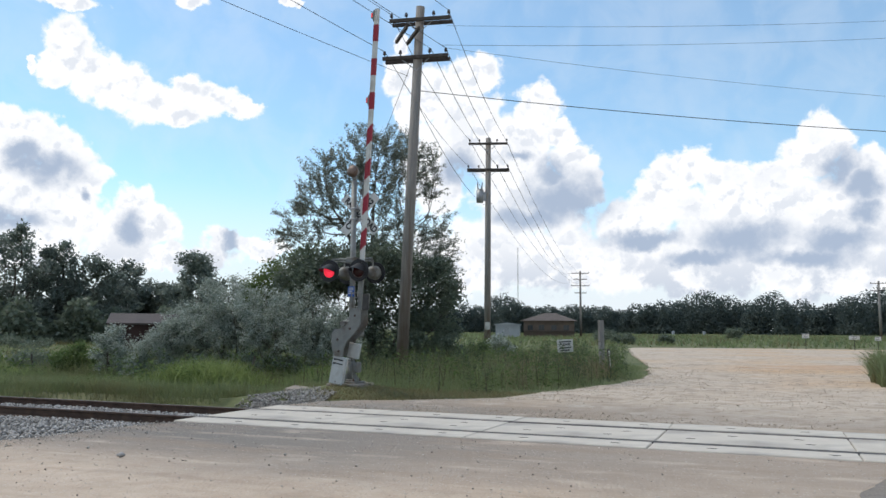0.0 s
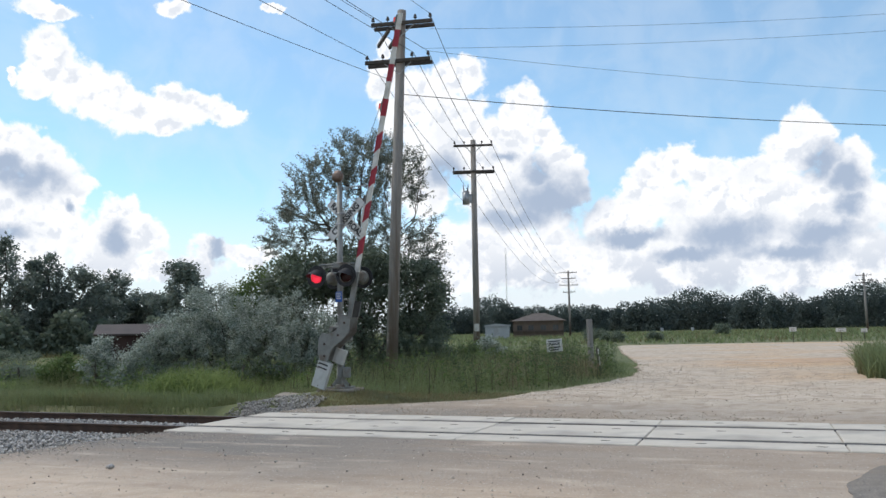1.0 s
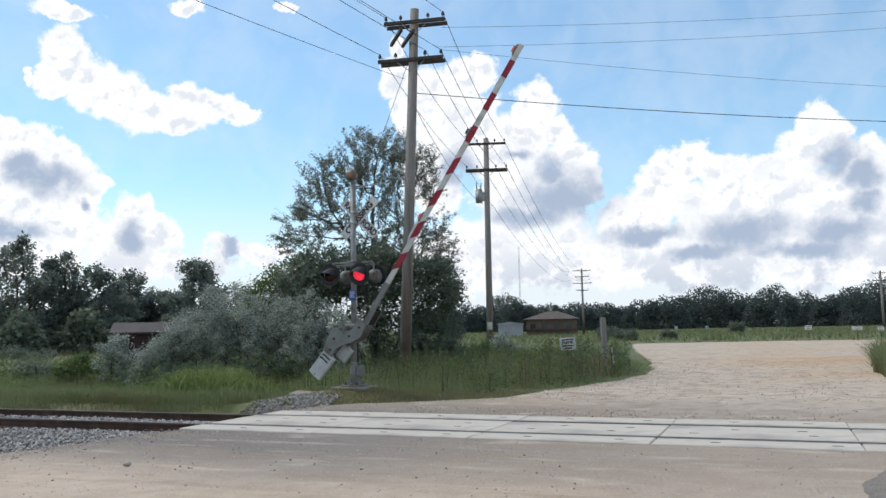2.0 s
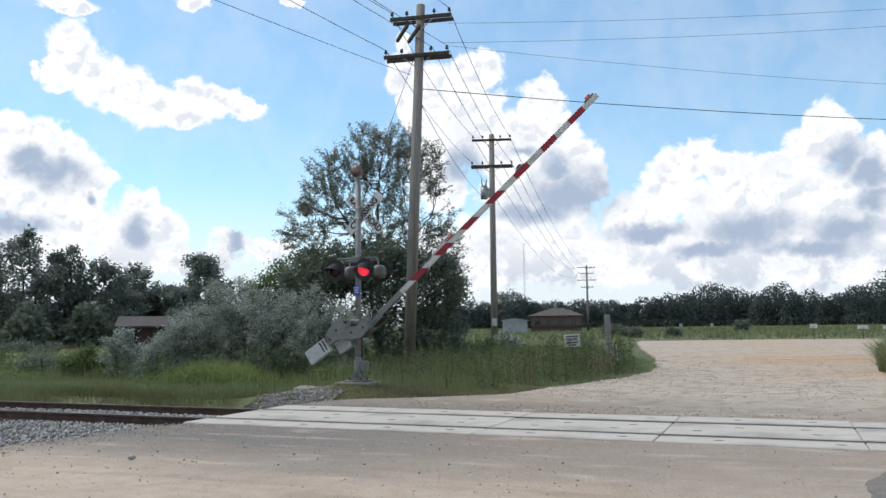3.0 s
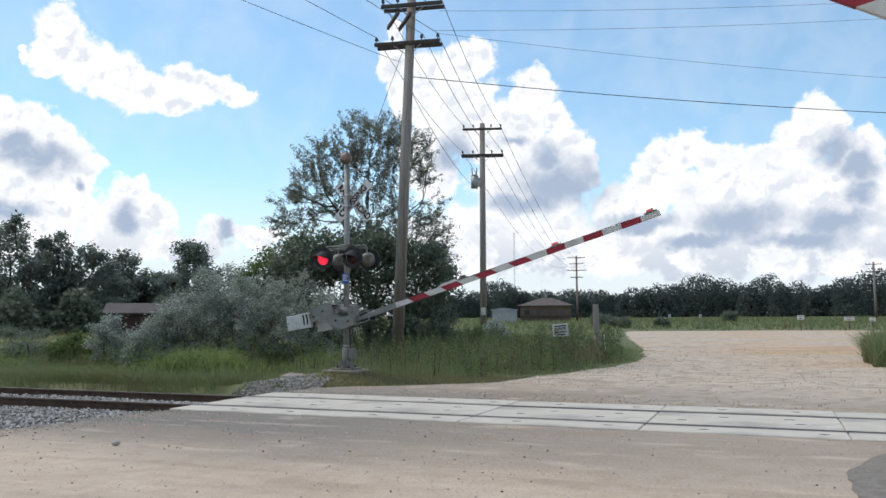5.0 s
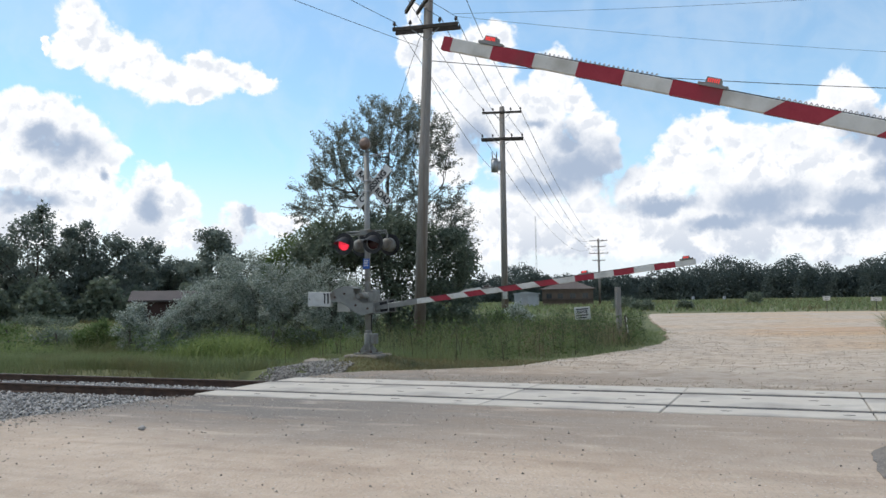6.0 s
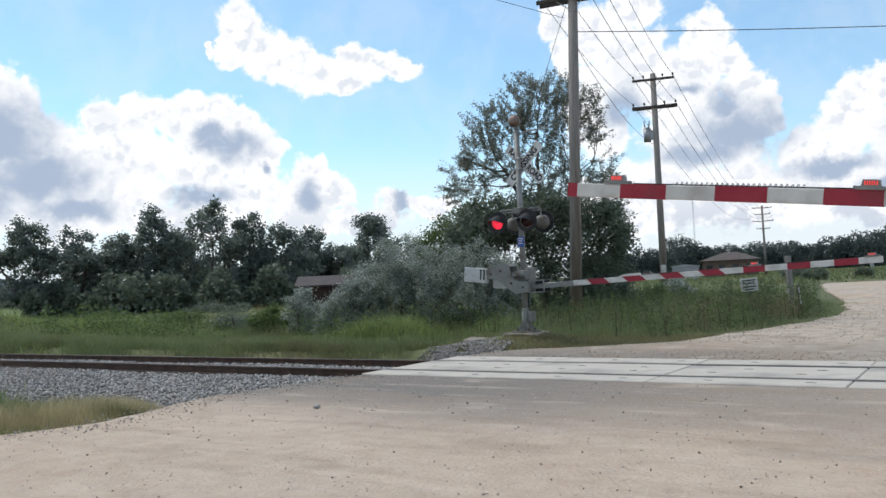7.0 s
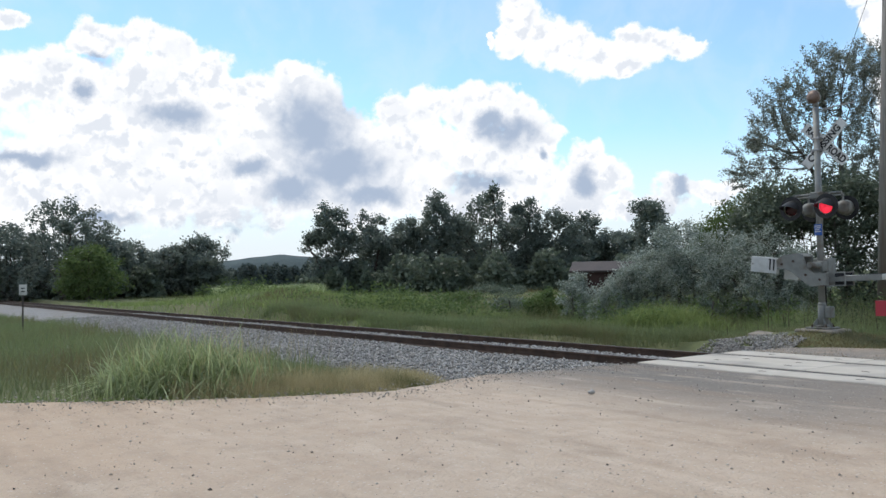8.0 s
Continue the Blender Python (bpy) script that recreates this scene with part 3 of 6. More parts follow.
def edge_at(edge, n):
    return np.interp(n, [p[1] for p in edge], [p[0] for p in edge])


def on_road(s, n):
    near = smooth(s - edge_at(NEAR_EDGE, n), -0.3, 0.5) * (n < 10.6)
    far = smooth(s - edge_at(FAR_EDGE, n), -0.3, 0.5) * (n > 12.9) * (n < 88)
    mid = smooth(s, -9.0, -8.6) * (n >= 10.4) * (n <= 13)
    return np.maximum(np.maximum(near, far), mid)


def ground_z(s, n):
    s, n = np.asarray(s, float), np.asarray(n, float)
    d = np.hypot(s, n)
    off = np.abs(n - MID)
    z = -0.10 - 0.25 * smooth(n, 14.5, 17.5) * smooth(-s, 9.5, 13) * (1 - smooth(n, 26, 45))
    z = z - 0.12 * smooth(-s, 12, 20) * (1 - smooth(n, 5, 9))
    z = z + 1.25 * np.exp(-((s + 41) / 12) ** 2 - ((n - 19.0) / 3.4) ** 2)
    z = z + 0.008 * np.clip(d - 60, 0, 400)
    out = smooth(-s, 8.6, 9.2)
    under = out * np.where(n < MID, 1 - smooth(off, 4.2, 4.9), 1 - smooth(off, 2.9, 3.6))
    z = z * (1 - under) - 0.5 * under
    heap = 0.28 * np.exp(-((s + 9.3) / 1.6) ** 2 - ((n - 16.5) / 1.5) ** 2)
    z = z + heap
    k = on_road(s, n)
    return z * (1 - k) - 0.07 * k


def build_ground():
    def axis(lo, hi, fine_lo, fine_hi, step):
        core = np.arange(fine_lo, fine_hi + 1e-6, step)
        right = fine_hi + np.cumsum(step * 1.16 ** np.arange(1, 90))
        left = fine_lo - np.cumsum(step * 1.16 ** np.arange(1, 90))
        return np.concatenate([left[left > lo][::-1], core, right[right < hi]])
    s, n = axis(-4000, 4000, -46, 8, 0.4), axis(-3000, 4500, 0, 40, 0.4)
    S, NN = np.meshgrid(s, n, indexing="ij")
    rng = np.random.default_rng(3)
    Z = ground_z(S, NN) + rng.normal(0, 0.012, S.shape) * (1 - on_road(S, NN))
    v = np.stack([S * UX + NN * NX, S * UY + NN * NY, Z], 2).reshape(-1, 3)
    i, j = np.meshgrid(np.arange(len(s) - 1), np.arange(len(n) - 1), indexing="ij")
    a = (i * len(n) + j).ravel()
    f = np.stack([a, a + len(n), a + len(n) + 1, a + 1], 1)
    me = array_mesh("ground", v, f)
    for p in me.polygons:
        p.use_smooth = True
    tagged(link("ground", me, M_EARTH), "grassy earth with thin green and straw-coloured patches", "ground", kind="structure")


def ragged(edge, step, amount, seed):
    """The edge in short steps, worn unevenly."""
    out = []
    for (s0, n0), (s1, n1) in zip(edge, edge[1:]):
        k = max(1, int(math.hypot(s1 - s0, n1 - n0) / step))
        for i in range(k):
            s, n = s0 + (s1 - s0) * i / k, n0 + (n1 - n0) * i / k
            w = noise.noise((s * 1.3, n * 1.3, seed)) + 0.6 * noise.noise((s * 4, n * 4, seed + 5))
            out.append((s + w * amount, n + w * amount * 0.4))
    out.append(edge[-1])
    return out


def flat_sheet(name, outline, z, material, label, category, thick=0.04, kind="structure"):
    from mathutils.geometry import tessellate_polygon
    pts = [Vector(W(s, n, z)) for s, n in outline]
    bm = B()
    vs = [bm.verts.new(p) for p in pts]
    for t in tessellate_polygon([pts]):
        try:
            bm.faces.new([vs[i] for i in t])
        except ValueError:
            pass
    bmesh.ops.recalc_face_normals(bm, faces=bm.faces[:])
    for f in bm.faces:
        if f.normal.z < 0:
            f.normal_flip()
    low = [bm.verts.new((p.x, p.y, z - thick)) for p in pts]
    k = len(vs)
    for i in range(k):
        bm.faces.new((vs[i], low[i], low[(i + 1) % k], vs[(i + 1) % k]))
    return tagged(part(name, bm, material), label, category, kind=kind)


def build_roads():
    near = ragged(NEAR_EDGE, 0.25, 0.13, 1) + [(40, 10.35), (60, -40), (-60, -40)]
    flat_sheet("road_near", near, -0.012, M_DIRT, "pale tan dirt and gravel road, dusty and pebbled", "road")
    far = ragged(FAR_EDGE, 0.3, 0.2, 2) + RIGHT_EDGE[::-1] + [(90, 40), (24, 37), (9, 35.5), (3.6, 33), (2.9, 30), (2.7, 27), (3.4, 22), (4.0, 13.2)]
    flat_sheet("road_far", far, -0.014, M_DIRT_FAR, "pale sandy dirt road widening into a bare lot", "road")
    clay = ragged([(-1.5, 37.0), (1.0, 36.0), (4.0, 36.6), (7.5, 37.6), (9.0, 40.5), (6.0, 42.5), (2.5, 41.5), (-0.5, 40.0), (-1.5, 37.0)], 0.3, 0.5, 12)[:-1]
    flat_sheet("clay_patch", clay, -0.008, M_CLAY, "patch of bare orange clay in the dirt lot", "clay", 0.02)
    clay = ragged([(4.0, 46.0), (9.0, 45.0), (14.0, 47.0), (12.0, 50.5), (6.5, 50.0), (4.0, 46.0)], 0.4, 0.7, 14)[:-1]
    flat_sheet("clay_patch_far", clay, -0.008, M_CLAY, "patch of bare orange clay in the dirt lot", "clay", 0.02)
    shoulder = ragged([(0.75, 5.4), (0.62, 7.0), (0.6, 8.2), (1.0, 9.4), (2.2, 9.9)], 0.15, 0.10, 9) + [(6, 9.9), (6, 5.4)]
    flat_sheet("gravel_shoulder", shoulder, -0.003, M_SHOULDER, "grey gravel shoulder beside the road", "gravel")


def rail_mesh(name, s0, s1, n):
    prof = [(-0.07, -0.175), (0.07, -0.175), (0.07, -0.16), (0.012, -0.14), (0.010, -0.045), (0.036, -0.035), (0.036, -0.006), (0.028, 0.0), (-0.028, 0.0), (-0.036, -0.006), (-0.036, -0.035), (-0.010, -0.045), (-0.012, -0.14), (-0.07, -0.16)]
    bm = B()
    ends = []
    for s in (s0, s1):
        ends.append([bm.verts.new(W(s, n + a, z)) for a, z in prof])
    k = len(prof)
    for i in range(k):
        f = bm.faces.new((ends[0][i], ends[1][i], ends[1][(i + 1) % k], ends[0][(i + 1) % k]))
        f.material_index = 1 if i == 7 else 0
    bm.faces.new(ends[0])
    bm.faces.new(ends[1][::-1])
    bmesh.ops.recalc_face_normals(bm, faces=bm.faces[:])
    return bm


def build_track():
    rng = np.random.default_rng(11)
    for n in (RAIL_NEAR, RAIL_FAR):
        ob = part("rail", rail_mesh("rail", -420, 60, n), M_RUST)
        ob.data.materials.append(M_RAILTOP)
        tagged(ob, "rust-brown steel rail with a polished running top", "rail", "rails of the track")
    # ballast bed and its loose stones
    s = np.concatenate([-9.0 - np.cumsum(0.3 * 1.03 ** np.arange(1, 130))[::-1], [-8.95]])
    offs = np.array([-4.6, -3.6, -2.3, -1.7, -1.1, -0.82, -0.68, -0.3, 0.3, 0.68, 0.82, 1.1, 1.7, 2.2, 2.9, 3.4])
    hgt = np.array([-0.34, -0.27, -0.22, -0.18, -0.165, -0.17, -0.17, -0.115, -0.115, -0.17, -0.17, -0.15, -0.17, -0.22, -0.36, -0.50])
    S, O = np.meshgrid(s, offs, indexing="ij")
    fade = smooth(-S, 8.9, 10.5)
    Z = np.broadcast_to(hgt, S.shape) + rng.normal(0, 0.006, S.shape) - 0.02 - 0.03 * (1 - fade)
    v = np.stack([S * UX + (MID + O) * NX, S * UY + (MID + O) * NY, Z], 2).reshape(-1, 3)
    i, j = np.meshgrid(np.arange(len(s) - 1), np.arange(len(offs) - 1), indexing="ij")
    a = (i * len(offs) + j).ravel()
    me = array_mesh("ballast_bed", v, np.stack([a, a + len(offs), a + len(offs) + 1, a + 1], 1))
    bed = tagged(link("ballast_bed", me, M_BALLAST), "bed of grey crushed stone under the rails", "ballast", kind="structure")
    k = 46000
    ss = -8.9 - 34 * rng.uniform(0, 1, k) ** 1.9
    oo = np.where(rng.random(k) < 0.66, rng.uniform(-4.7, -0.95, k), rng.uniform(-0.62, 2.6, k))
    keep = (np.abs(np.abs(oo) - 0.75) > 0.12)
    ss, oo = ss[keep], oo[keep]
    zz = np.interp(oo, offs, hgt) + rng.uniform(-0.02, 0.03, len(oo)) + 0.015 * np.sin(ss * 0.9 + oo)
    c = np.stack([ss * UX + (MID + oo) * NX, ss * UY + (MID + oo) * NY, zz], 1)
    stuff("ballast_stones", stones_mesh("ballast_stones", c, rng.uniform(0.045, 0.09, len(c)), rng), M_STONE, "loose grey crushed stones piled along the rails", "gravel")
    # gravel bank beside the signal's footing
    def on_bank(ss, nn, wide):
        return (ss < -8.60 - 0.08 * (nn - 13.3)) & (((ss + 9.2) / 1.9) ** 2 + ((nn - 14.1) / 1.8) ** 2 < wide + 0.3 * patchy(ss, nn, 2.2, 44)) & ((nn < 15.7) | (ss < -9.3))
    g = 0.11
    a, b = np.meshgrid(np.arange(-12.4, -8.5, g), np.arange(13.0, 17.2, g), indexing="ij")
    keep = on_bank((a + g / 2).ravel(), (b + g / 2).ravel(), 0.6).reshape(a.shape)[:-1, :-1].ravel()
    z = ground_z(a, b) + 0.018 + rng.normal(0, 0.008, a.shape)
    v = np.stack([a * UX + b * NX, a * UY + b * NY, z], 2).reshape(-1, 3)
    i, j = np.meshgrid(np.arange(a.shape[0] - 1), np.arange(a.shape[1] - 1), indexing="ij")
    q = (i * a.shape[1] + j).ravel()
    me = array_mesh("gravel_bank", v, np.stack([q, q + a.shape[1], q + a.shape[1] + 1, q + 1], 1)[keep])
    tagged(link("gravel_bank", me, M_BALLAST), "bank of grey gravel between the track and the signal footing", "gravel", kind="structure")
    k = 16000
    ss, nn = rng.uniform(-12.4, -8.5, k), rng.uniform(13.0, 17.1, k)
    keep = on_bank(ss, nn, 0.55 + 0.6 * rng.random(k))
    ss, nn = ss[keep], nn[keep]
    c = np.stack([ss * UX + nn * NX, ss * UY + nn * NY, ground_z(ss, nn) + 0.028], 1)
    stuff("stone_heap", stones_mesh("stone_heap", c, rng.uniform(0.035, 0.075, len(c)), rng), M_HEAP, "heap of grey crushed stone beside the signal footing", "gravel")


def panel_slab(s0, s1, n0, n1, thick=0.14):
    bm = B()
    g = bmesh.ops.create_cube(bm, size=1.0)
    bmesh.ops.scale(bm, vec=(s1 - s0, n1 - n0, thick), verts=g["verts"])
    bmesh.ops.bevel(bm, geom=bm.edges[:], offset=0.012, segments=1, affect="EDGES")
    bmesh.ops.translate(bm, vec=(0, 0, -thick / 2), verts=bm.verts[:])
    return bm


def build_crossing():
    """Concrete crossing panels: one between the rails and one outside each rail, bay after bay."""
    turn = pose(0, 0, 0, 0, 0, TRACK_TURN)
    whole = thing("level_crossing", turn, "level crossing of pale dusty concrete panels between and beside the rails", "level crossing")
    joints = [-8.76, -6.38, -3.92, -1.53, 0.84, 3.24, 5.6]
    rng = random.Random(5)
    strips = [(10.33, RAIL_NEAR - 0.085), (RAIL_NEAR + 0.125, RAIL_FAR - 0.125), (RAIL_FAR + 0.085, 13.24)]
    for k, (n0, n1) in enumerate(strips):
        meshes = {}
        for i, (s0, s1) in enumerate(zip(joints, joints[1:])):
            key = round(s1 - s0, 3)
            ob = part("panel", panel_slab(s0 + 0.005, s1 - 0.005, n0, n1), M_CONCRETE, whole)
            ob.matrix_basis = Matrix.Translation(((s0 + s1) / 2, (n0 + n1) / 2, 0.004 + rng.uniform(-0.004, 0.004))) @ pose(0, 0, 0, rng.uniform(-0.15, 0.15), rng.uniform(-0.1, 0.1), 0)
            # lifting-hole pockets
            for ds, dn in ((-0.7, -0.22), (0.7, -0.22), (-0.35, 0.24), (0.75, 0.24)):
                if k != 1 and dn < 0:
                    continue
                bm = B()
                rod(bm, (0, 0, -0.02), (0, 0, 0.0025), 0.03, seg=8)
                h = part("lifting_pocket", bm, M_RUBBER, ob, "dark steel lifting pocket")
                h.matrix_basis = Matrix.Translation((ds + rng.uniform(-0.2, 0.2), dn if k == 1 else 0.0, 0)) @ Matrix.Diagonal((2.2, 0.7, 1, 1))
    for n in (RAIL_NEAR, RAIL_FAR):
        side = 1 if n == RAIL_NEAR else -1
        # near-flush black strips stand in for the shade inside the open flangeways
        for a, b, z in ((-0.084, -0.040, -0.002), (0.040, 0.124, -0.004)):
            bm = B()
            y0, y1 = sorted((n + side * a, n + side * b))
            box(bm, -8.74, 5.6, y0, y1, -0.16, z)
            part("gap_shade_strip", bm, M_RUBBER, whole, "black rubber flangeway strip, near flush in place of the gap's shade")


def build_pebbles():
    rng = np.random.default_rng(21)
    k = 9000
    n = 13.4 + 27 * rng.random(k) ** 1.5
    s = edge_at(FAR_EDGE, n) + 9.5 * rng.random(k) ** 1.2
    m = patchy(s, n, 0.9, 71) > -0.35
    s, n = s[m], n[m]
    c = np.stack([s * UX + n * NX, s * UY + n * NY, np.full(len(s), -0.006)], 1)
    stuff("lot_gravel", stones_mesh("lot_gravel", c, 0.012 + 0.035 * rng.random(len(c)) ** 3, rng), M_LOT_PEBBLE, "loose gravel over the sandy dirt road", "gravel")
    k = 10000
    s, n = rng.uniform(-16, 3, k), rng.uniform(-3, 10.2, k)
    keep = s > edge_at(NEAR_EDGE, n) + 0.05
    s, n = s[keep], n[keep]
    c = np.stack([s * UX + n * NX, s * UY + n * NY, np.full(len(s), -0.008)], 1)
    stuff("road_pebbles", stones_mesh("road_pebbles", c, 0.007 + 0.024 * rng.random(len(c)) ** 5, rng), M_PEBBLE, "small pebbles scattered over the dirt road", "gravel")
    # darker ballast chips strewn by the traffic
    k = 2300
    s, n = rng.uniform(-16, 3, k), 10.2 - 12.5 * rng.random(k) ** 1.2
    keep = s > edge_at(NEAR_EDGE, n) + 0.05
    s, n = s[keep], n[keep]
    c = np.stack([s * UX + n * NX, s * UY + n * NY, np.full(len(s), -0.006)], 1)
    stuff("ballast_chips", stones_mesh("ballast_chips", c, 0.010 + 0.022 * rng.random(len(c)) ** 3, rng), M_DARK_PEBBLE, "dark stone chips strewn over the dirt road", "gravel")
    # spill of stones along the road's edge
    k = 2600
    t = rng.uniform(-2.5, 10.2, k)
    s = edge_at(NEAR_EDGE, t) + rng.normal(0.1, 0.3, k)
    c = np.stack([s * UX + t * NX, s * UY + t * NY, np.full(k, -0.004)], 1)
    stuff("edge_gravel", stones_mesh("edge_gravel", c, 0.01 + 0.03 * rng.random(k) ** 2, rng), M_PEBBLE, "grey gravel spilled along the edge of the road", "gravel")
    k = 1000
    n = rng.uniform(13.3, 30, k)
    s = edge_at(FAR_EDGE, n) + np.abs(rng.normal(0.0, 0.7, k))
    c = np.stack([s * UX + n * NX, s * UY + n * NY, np.full(k, -0.008)], 1)
    stuff("far_edge_gravel", stones_mesh("far_edge_gravel", c, rng.uniform(0.012, 0.038, k), rng), M_PEBBLE, "pale gravel along the verge of the far road", "gravel")
    stone = stones_mesh("road_stone", np.zeros((1, 3)), [0.11], rng)
    for s, n, r in ((-6.83, 7.22, 20), (-7.6, 7.5, 80), (-6.1, 8.3, 140), (-8.0, 8.9, 33), (-5.2, 8.0, 230), (-8.1, 6.4, 300)):
        ob = link("road_stone", stone, M_STONE)
        ob.matrix_world = Matrix.Translation(W(s, n, 0.012)) @ pose(0, 0, 0, 0, 0, r) @ Matrix.Scale(0.8 if r == 20 else 0.35, 4)
        tagged(ob, "dark grey stone lying on the dusty road", "stone", "stones on the road")


# ---------------------------------------------------------------- grass
def scatter(rng, k, s0, s1, n0, n1, keep):
    s, n = rng.uniform(s0, s1, k), rng.uniform(n0, n1, k)
    m = keep(s, n)
    s, n = s[m], n[m]
    return s, n


def patchy(s, n, scale, seed):
    rng = np.random.default_rng(seed)
    v = np.zeros(len(s))
    for i in range(5):
        a, f = rng.uniform(0, 6.28), scale * 1.7 ** i
        v += np.sin(f * (s * math.cos(a) + n * math.sin(a)) + rng.uniform(0, 6.28)) / (1 + 0.5 * i)
    return v / 2.2


def place(s, n, dz=0.0):
    return np.stack([s * UX + n * NX, s * UY + n * NY, ground_z(s, n) + dz], 1)


def build_grass():
    rng = np.random.default_rng(7)
    # tall meadow behind the signal
    s, n = scatter(rng, 80000, -30, -3.6, 16.2, 38, lambda s, n: s < edge_at(FAR_EDGE, n) + 0.15 + 0.35 * patchy(s, n, 1.6, 6))
    d = edge_at(FAR_EDGE, n) - s
    mound = smooth(d + 0.8 * patchy(s, n, 0.8, 1), 0.6, 2.6) * smooth(n + patchy(s, n, 0.5, 4), 17.2 + 3.2 * smooth(-s, 11, 15), 19.5 + 4 * smooth(-s, 11, 15))
    h = (0.13 + 0.62 * mound) * np.clip(1 + 0.55 * patchy(s, n, 1.1, 2), 0.3, 2) * rng.uniform(0.5, 1.35, len(s))
    stuff("meadow_grass", blades_mesh("meadow_grass", place(s, n, -0.03), h, rng.uniform(0.007, 0.02, len(s)), rng.uniform(0.1, 1.1, len(s)), rng, 3), M_GRASS, "tall unmown green meadow grass beside the road", "grass")
    # stems and seed heads standing above it
    s, n = scatter(rng, 420, -13, -3.9, 18.5, 32, lambda s, n: s < edge_at(FAR_EDGE, n) - 1.0)
    stuff("weed_stalks", blades_mesh("weed_stalks", place(s, n), rng.uniform(0.6, 1.15, len(s)), rng.uniform(0.015, 0.04, len(s)), rng.uniform(0.0, 0.3, len(s)), rng, 3), M_WEED, "dark dry weed stalks standing in the grass", "weeds")
    s, n = scatter(rng, 2600, -24, -4.2, 19, 34, lambda s, n: (s < edge_at(FAR_EDGE, n) - 0.9) & (patchy(s, n, 0.7, 33) > 0.1))
    k = 9
    s, n = np.repeat(s, k), np.repeat(n, k)
    c = place(s, n)
    hh = rng.uniform(0.1, 1.0, len(s)) * np.repeat(rng.uniform(0.6, 1.2, len(s) // k), k)
    c += np.stack([rng.normal(0, 0.07, len(s)), rng.normal(0, 0.07, len(s)), hh], 1)
    stuff("leafy_weeds", leaves_mesh("leafy_weeds", c, 0.12, rng, 0.4), M_LEAF_SHRUB, "leafy green weeds among the meadow grass", "weeds")
    # feathery upright weeds in groups
    s, n = scatter(rng, 1500, -11.5, -4.0, 17.6, 33, lambda s, n: (s < edge_at(FAR_EDGE, n) - 0.5) & (patchy(s, n, 1.0, 35) > 0.05) & (n > 18.4 + 0.4 * np.clip(-s - 8, 0, 4)))
    s, n = s[:280], n[:280]
    k = 85
    tall = np.repeat(rng.uniform(0.7, 1.35, len(s)), k)
    tx, ty = np.repeat(rng.normal(0, 0.10, len(s)), k), np.repeat(rng.normal(0, 0.10, len(s)), k)
    base = np.repeat(place(s, n), k, axis=0)
    u = rng.random(len(base))
    w = 0.085 * np.sin(np.pi * np.clip(u * 0.85 + 0.12, 0, 1)) ** 0.8
    c = base + np.stack([tx * u + rng.normal(0, 1, len(u)) * w, ty * u + rng.normal(0, 1, len(u)) * w, u * tall], 1)
    stuff("fennel_weeds", leaves_mesh("fennel_weeds", c, 0.085, rng, 0.22), M_FENNEL, "feathery upright green weeds standing in groups", "weeds")
    # grass that overgrows the foot of the ballast
    s = rng.uniform(-34, -11.4, 16000)
    n = 15.0 + 1.6 * rng.random(16000) ** 1.3 + 0.35 * patchy(s, s * 0, 1.1, 39)
    stuff("ditch_grass", blades_mesh("ditch_grass", place(s, n, 0.0) + np.array([0, 0, 0.1]), rng.uniform(0.15, 0.45, len(s)), rng.uniform(0.008, 0.018, len(s)), rng.uniform(0.2, 0.9, len(s)), rng), M_GRASS, "green grass growing over the foot of the ballast", "grass")
    # rusty seeding grass round the pole
    s, n = scatter(rng, 9000, -9.5, -4.2, 20.5, 30, lambda s, n: (s < edge_at(FAR_EDGE, n) - 1.2) & (patchy(s, n, 0.6, 37) > 0.05))
    stuff("seeding_grass", blades_mesh("seeding_grass", place(s, n), rng.uniform(0.45, 0.95, len(s)), rng.uniform(0.005, 0.012, len(s)), rng.uniform(0.1, 0.6, len(s)), rng, 3), M_SEED, "rusty brown seeding grass among green weeds", "grass")
    # short verge in front of the signal and along the ditch
    s, n = scatter(rng, 80000, -40, -8.6, 14.6, 23, lambda s, n: (s < edge_at(FAR_EDGE, n) - 0.05) & (((s + 9.6) / 2.4) ** 2 + ((n - 15.0) / 1.9) ** 2 > 0.9))
    h = (0.10 + 0.13 * rng.random(len(s))) * (1 + 0.8 * patchy(s, n, 0.6, 9))
    stuff("verge_grass", blades_mesh("verge_grass", place(s, n, -0.02), np.abs(h) + 0.03, rng.uniform(0.008, 0.018, len(s)), rng.uniform(0.2, 0.9, len(s)), rng), M_GRASS, "short green grass in the ditch beside the track", "grass")
    s, n = scatter(rng, 26000, -9.3, -4.3, 15.0, 19.5, lambda s, n: (s < edge_at(FAR_EDGE, n) + 0.1 + 0.25 * patchy(s, n, 2.0, 8)) & (np.hypot(s + 9.09, n - 16.68) > 0.4))
    stuff("worn_grass", blades_mesh("worn_grass", place(s, n, -0.01), rng.uniform(0.03, 0.13, len(s)), rng.uniform(0.008, 0.02, len(s)), rng.uniform(0.3, 1.1, len(s)), rng), M_GRASS_WORN, "short worn olive and straw grass round the footing", "grass")
    # the open field
    s, n = scatter(rng, 45000, -110, -12, 22, 75, lambda s, n: np.ones(len(s), bool))
    h = (0.28 + 0.2 * patchy(s, n, 0.25, 12)) * rng.uniform(0.5, 1.4, len(s))
    stuff("field_grass", blades_mesh("field_grass", place(s, n, -0.03), np.abs(h) + 0.06, rng.uniform(0.03, 0.07, len(s)), rng.uniform(0.2, 0.9, len(s)), rng), M_GRASS, "rough green grass of an open field", "grass")
